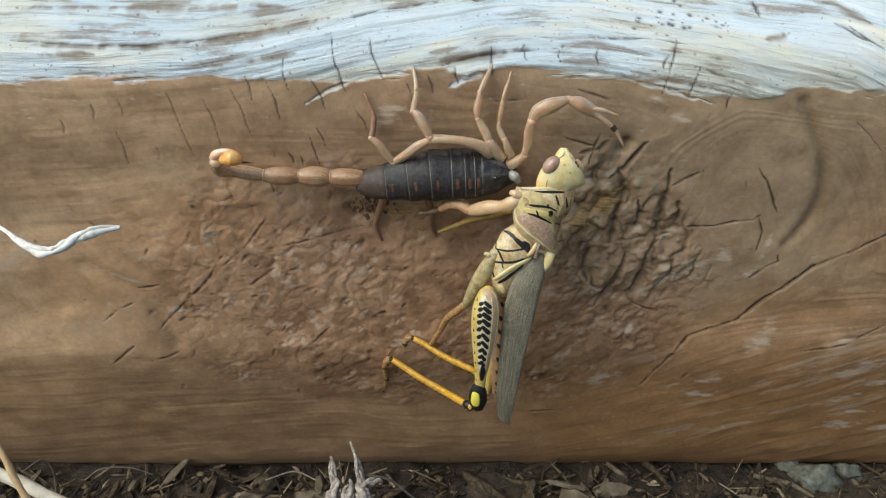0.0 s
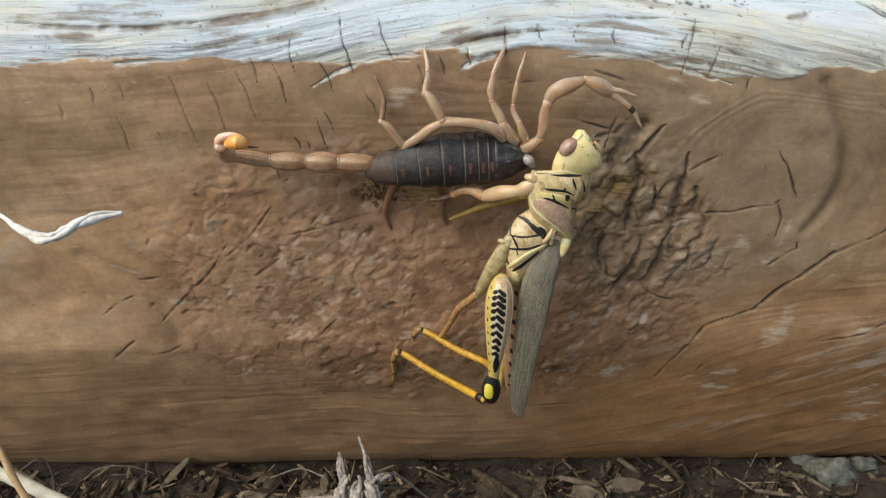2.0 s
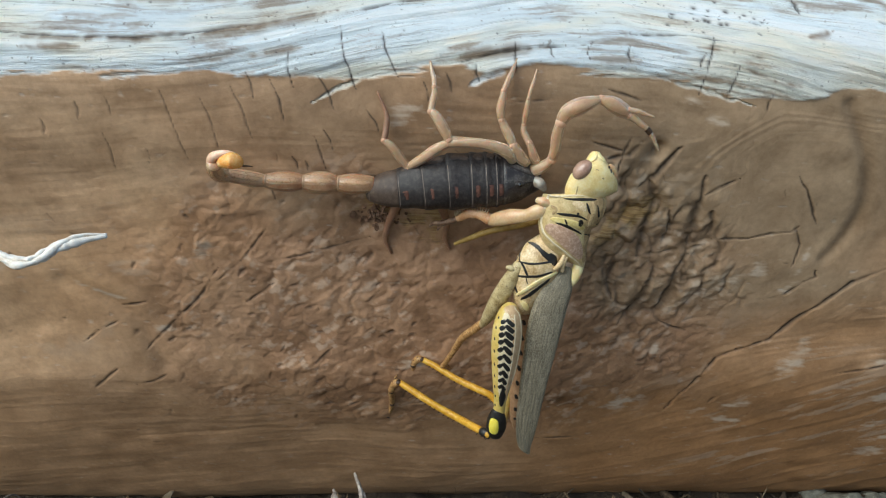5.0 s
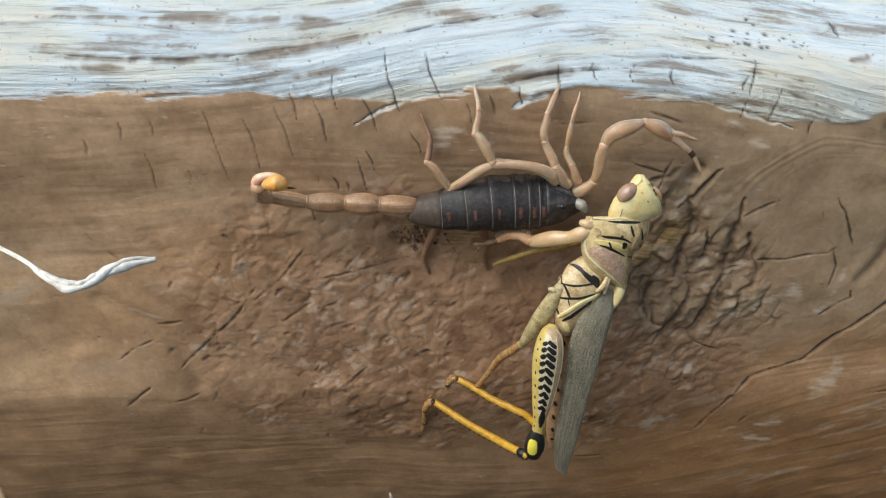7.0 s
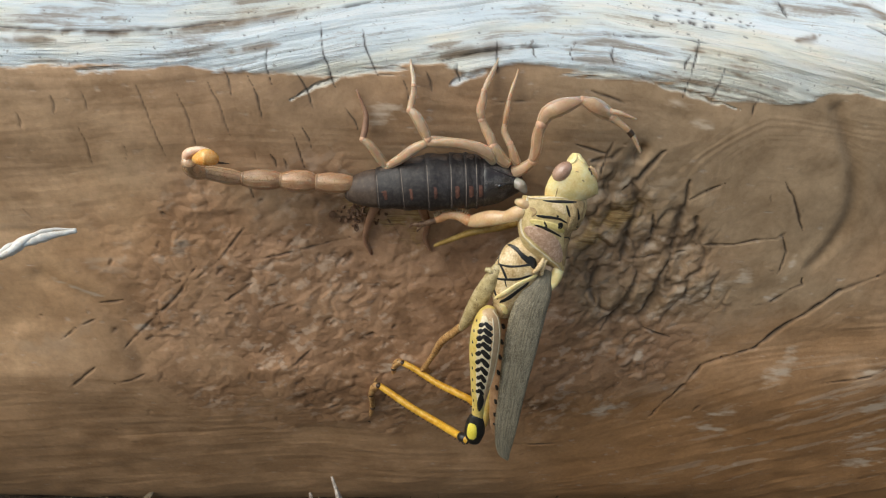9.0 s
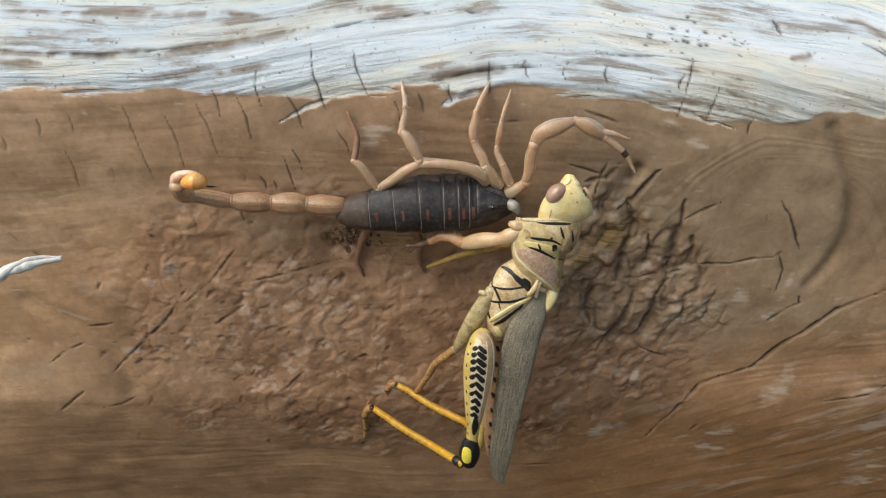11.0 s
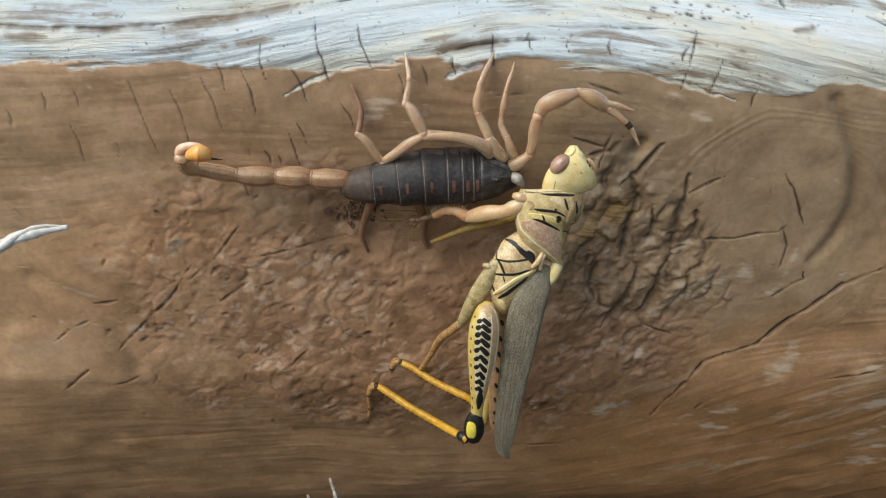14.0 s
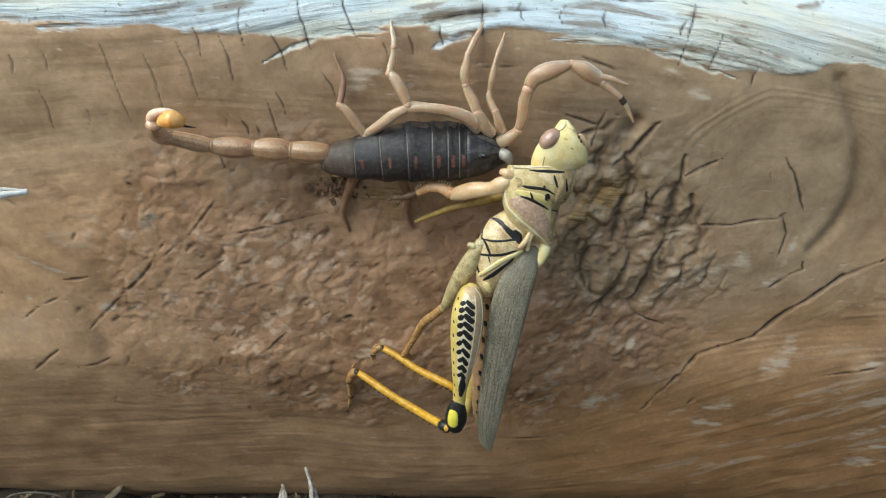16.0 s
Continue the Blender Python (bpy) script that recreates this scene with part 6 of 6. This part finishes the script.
def stub():
    """A splintered grey wood stub in pieces that taper to points."""
    st = thing("wood_stub", (-14, 125, -4.6), "splintered grey weathered wood stub standing in the litter", "wood stub")
    spread = random.Random(8)
    for way, rad, count in (([(-13.32, 122.05, 11.65), (-13.54, 123.9, 14.97), (-14.28, 125.17, 17.98), (-15.11, 126.34, 20.6)], 0.5, 6), ([(-17.58, 121.97, 11.36), (-17.65, 123.66, 14), (-18.03, 124.76, 16.34), (-18.23, 125.76, 18.3)], 0.38, 5), ([(-15.81, 120.89, 11.16), (-15.65, 122, 13.11), (-15.29, 122.77, 14.54), (-14.71, 123.15, 16.07)], 0.55, 6),
                            ([(-32.8, 121.78, 10.59), (-26.28, 122, 11.46), (-17.93, 122.19, 12.23), (-11.45, 122.38, 13.01)], 0.5, 5), ([(-13.5, 124, -8), (-13.5, 124, -2)] + [(-15.43, 121.25, 8.45), (-15.36, 122.05, 11.65)], 0.9, 5), ([(-12.1, 121.4, 13.18), (-13.04, 122.25, 14.53), (-13.77, 122.93, 16.03)], 0.75, 4), ([(-18.34, 121.3, 12.8), (-17.82, 122.33, 14.45), (-17.1, 123.15, 16.07)], 0.6, 4), ([(-13.16, 121.92, 15.28), (-12.09, 122.63, 16.05), (-11.2, 122.98, 16.22)], 0.3, 2)):
        for k in range(count):
            d = Vector((spread.gauss(0, rad), spread.gauss(0, rad * 0.8), 0))
            cut = 1.0 if k == 0 else spread.uniform(0.45, 0.95)
            pts = [spline([Vector(p) for p in way], f * cut) + d * (1 - 0.75 * f * cut) + Vector((spread.gauss(0, 0.16), spread.gauss(0, 0.1), 0)) for f in (0, 0.3, 0.6, 0.85, 1)]
            r = rad * spread.uniform(0.6, 1.0)
            r *= 1.25
            part("splinter", Loft(pts, [(r, r * 0.7), (r * 0.95, r * 0.65), (r * 0.85, r * 0.55), (r * 0.65, r * 0.4), (0.16, 0.1)], bulge=0.5).mesh("splinter", SPLINTER, around=9, rings=16), st)

    for k in range(26):
        c = (spread.gauss(-14.6, 2.1), spread.gauss(124.2, 0.8), spread.gauss(10.6, 1.5))
        v, f = chip(c, (spread.uniform(0.5, 1.3), spread.uniform(0.3, 0.7), spread.uniform(0.3, 0.8)), (spread.uniform(0, 3), spread.uniform(0, 3), spread.uniform(0, 6)), SPLINTER, 900 + k)
        part("fragment", mesh_from("fragment", v, f, SPLINTER, False), st)
    part("root_crown", Loft([(-14, 126, -5), (-14.6, 125.4, 2), (-14.6, 124.9, 8), (-14.4, 124.6, 12.2)], [(3.4, 2.4), (2.4, 1.8), (2.0, 1.4), (1.0, 0.8)], bulge=0.6).mesh("root_crown", SPLINTER, around=22, rings=40), st, "cracked grey crown of the stub")
    curl = Loft([(-12.3, 124.2, 13), (-11.3, 123.8, 14.6), (-10.5, 123.7, 15.2), (-10.1, 123.8, 14.6), (-10.5, 124, 14.0)], [0.4, 0.36, 0.32, 0.28, 0.15], bulge=0.3)
    part("curl", curl.mesh("curl", SPLINTER, around=10), st, "curled grey strip")


stub()


def rock(name, c, r, mat, label, category, group="", seed=1):
    v, f = ball((0, 0, 0), (1, 1, 1), 10)
    out = []
    for p in v:
        k = 1 + 0.42 * noise.noise(p * 1.4 + Vector((seed * 7.1, 0, 0))) + 0.18 * noise.noise(p * 4.5 + Vector((seed * 3.3, 1, 0)))
        out.append(Vector(c) + Vector((p.x * r[0], p.y * r[1], p.z * r[2])) * k)
    return tagged(new(name, mesh_from(name, out, f, mat)), label, category, group)


for k, (u, r, m) in enumerate((([(74.41, 145.69, -3.6)][0], (4.6, 3.5, 3.2), STONE), ([(70.50, 149.95, -3.6)][0], (2.4, 2, 1.8), STONE), ([(81.56, 147.71, -3.6)][0], (2.6, 2, 2.2), STONE), ([(90.73, 145.69, -3.6)][0], (2.0, 2, 1.6), STONE), ([(-35.08, 144.36, -3.6)][0], (2.4, 2, 1.9), CHIP))):
    rock("pebble", u, r, m, "pale grey pebble half sunk in the litter" if m == STONE else "brown rounded pebble in the litter", "pebble", "pebbles by the log", k + 1)


lumps = []
pick = random.Random(21)
for u in [(-11.93, 132.59, 60.3), (-11.19, 132.76, 59.69), (-10.22, 132.37, 60.82), (-9.44, 132.2, 61.54), (-9.03, 132.61, 60.29), (-12.76, 133, 59.08), (-10.78, 133.09, 58.77), (-8.1, 132.48, 60.84), (-11.42, 132.31, 61.13), (-9.96, 132.69, 59.59), (-8.76, 132.94, 59.36), (-13.1, 132.76, 59.97)]:
    for k in range(5):
        r = pick.uniform(0.15, 0.5)
        at = Vector(u) + Vector((pick.gauss(0, 0.8), 0, pick.gauss(0, 0.6)))
        at.y = face_y(at.z) - 0.1
        lumps.append(chip(at, (r * pick.uniform(0.8, 1.8), r, r * 0.7), (pick.uniform(0, 6), pick.uniform(0, 6), pick.uniform(0, 6)), CRUMB, len(lumps) + 700))
tagged(new("bark_crumbs", mesh_from("bark_crumbs", *joined(lumps), CRUMB, False)), "dark reddish crumbs stuck to the log", "bark crumbs", kind="stuff")


rng = random.Random(5)
for k in range(46):
    x, y = rng.uniform(-92, 95), rng.uniform(130, 147.5)
    long = rng.uniform(2.0, 5.5)
    v, f = chip((x, y, -4.1 + rng.uniform(0, 1.6)), (long, rng.uniform(0.35, 1.1), rng.uniform(0.3, 0.8)), (rng.uniform(-0.5, 0.5), rng.uniform(-0.6, 0.6), rng.uniform(0, 6.3)), CHIP, k)
    pale = k % 4 == 0
    tagged(new("wood_chip", mesh_from("wood_chip", v, f, CHIP_PALE if pale else CHIP, False)), "pale dry wood chip on the ground" if pale else "brown dry wood chip on the ground", "wood chip", "wood chips by the log")
for k, (u, s, rz) in enumerate((([(33.30, 142.74, -3.6)][0], (4.5, 2, 1.6), 0.2), ([(25.57, 139.49, -3.1)][0], (4, 2, 1.5), -0.4), ([(-36.53, 140.84, -3.6)][0], (4, 1.8, 1), 0.1), ([(-24.46, 140.52, -3.6)][0], (4.5, 1.8, 1), -0.1))):
    v, f = chip(u, s, (0.5, 0.1, rz), CHIP_PALE, 200 + k)
    tagged(new("wood_chip", mesh_from("wood_chip", v, f, CHIP_PALE, False)), "large pale wood chip on the litter", "wood chip", "wood chips by the log")
for way, r, m in (([(8.72, 149.08, -3.6), (13.06, 145.69, -3.6), (18.58, 144.69, -3.6), (24.60, 147.71, -3.6)], 0.6, CHIP), ([(41.37, 151.18, -3.6), (42.95, 148.22, -3.6), (44.23, 144.36, -3.6)], 0.7, CHIP), ([(62.52, 147.03, -3.6), (65.41, 145.69, -3.6), (68.80, 144.36, -3.6), (71.75, 140.84, -3.6)], 0.55, CHIP_PALE), ([(16.68, 148.22, -3.6), (20.37, 150.47, -3.6), (23.50, 152.26, -3.6)], 0.6, CHIP), ([(4.09, 147.37, -3.6), (8.46, 143.71, -3.6), (12.57, 139.28, -3.6)], 0.9, CHIP), ([(57.37, 140.58, -3.1), (61.67, 140.20, -3.6), (66.62, 138.97, -3.6)], 0.4, CHIP_PALE), ([(33.75, 150.83, -3.6), (35.50, 148.05, -3.6), (36.84, 146.35, -3.6)], 0.5, CHIP_PALE), ([(-9.27, 142.42, -3.6), (-4.41, 146.52, -3.6), (0.12, 148.73, -3.6)], 0.5, CHIP)):
    strand("twig", way, [r] * (len(way) - 1) + [r * 0.5], m, "short dry twig lying in the litter", "twig", "twigs by the log", bulge=0.4)
crumbs = []
for k in range(3200):
    x, y = rng.uniform(-105, 105), rng.uniform(114, 149)
    r = rng.uniform(0.2, 1.0)
    long = r * rng.uniform(0.8, 2.0) if k % 3 else rng.uniform(1.2, 4.5)
    crumbs.append(chip((x, y, -4.4 + rng.uniform(0, 1.8)), (long, r * 0.6 if k % 3 else r * 0.35, r * 0.5 if k % 3 else r * 0.3), (rng.uniform(-0.8, 0.8), rng.uniform(-0.8, 0.8), rng.uniform(0, 6.3)), CHIP, 400 + k))
tagged(new("litter", mesh_from("litter", *joined(crumbs), BITS, False)), "loose crumbs of bark and wood on the ground", "litter", kind="stuff")
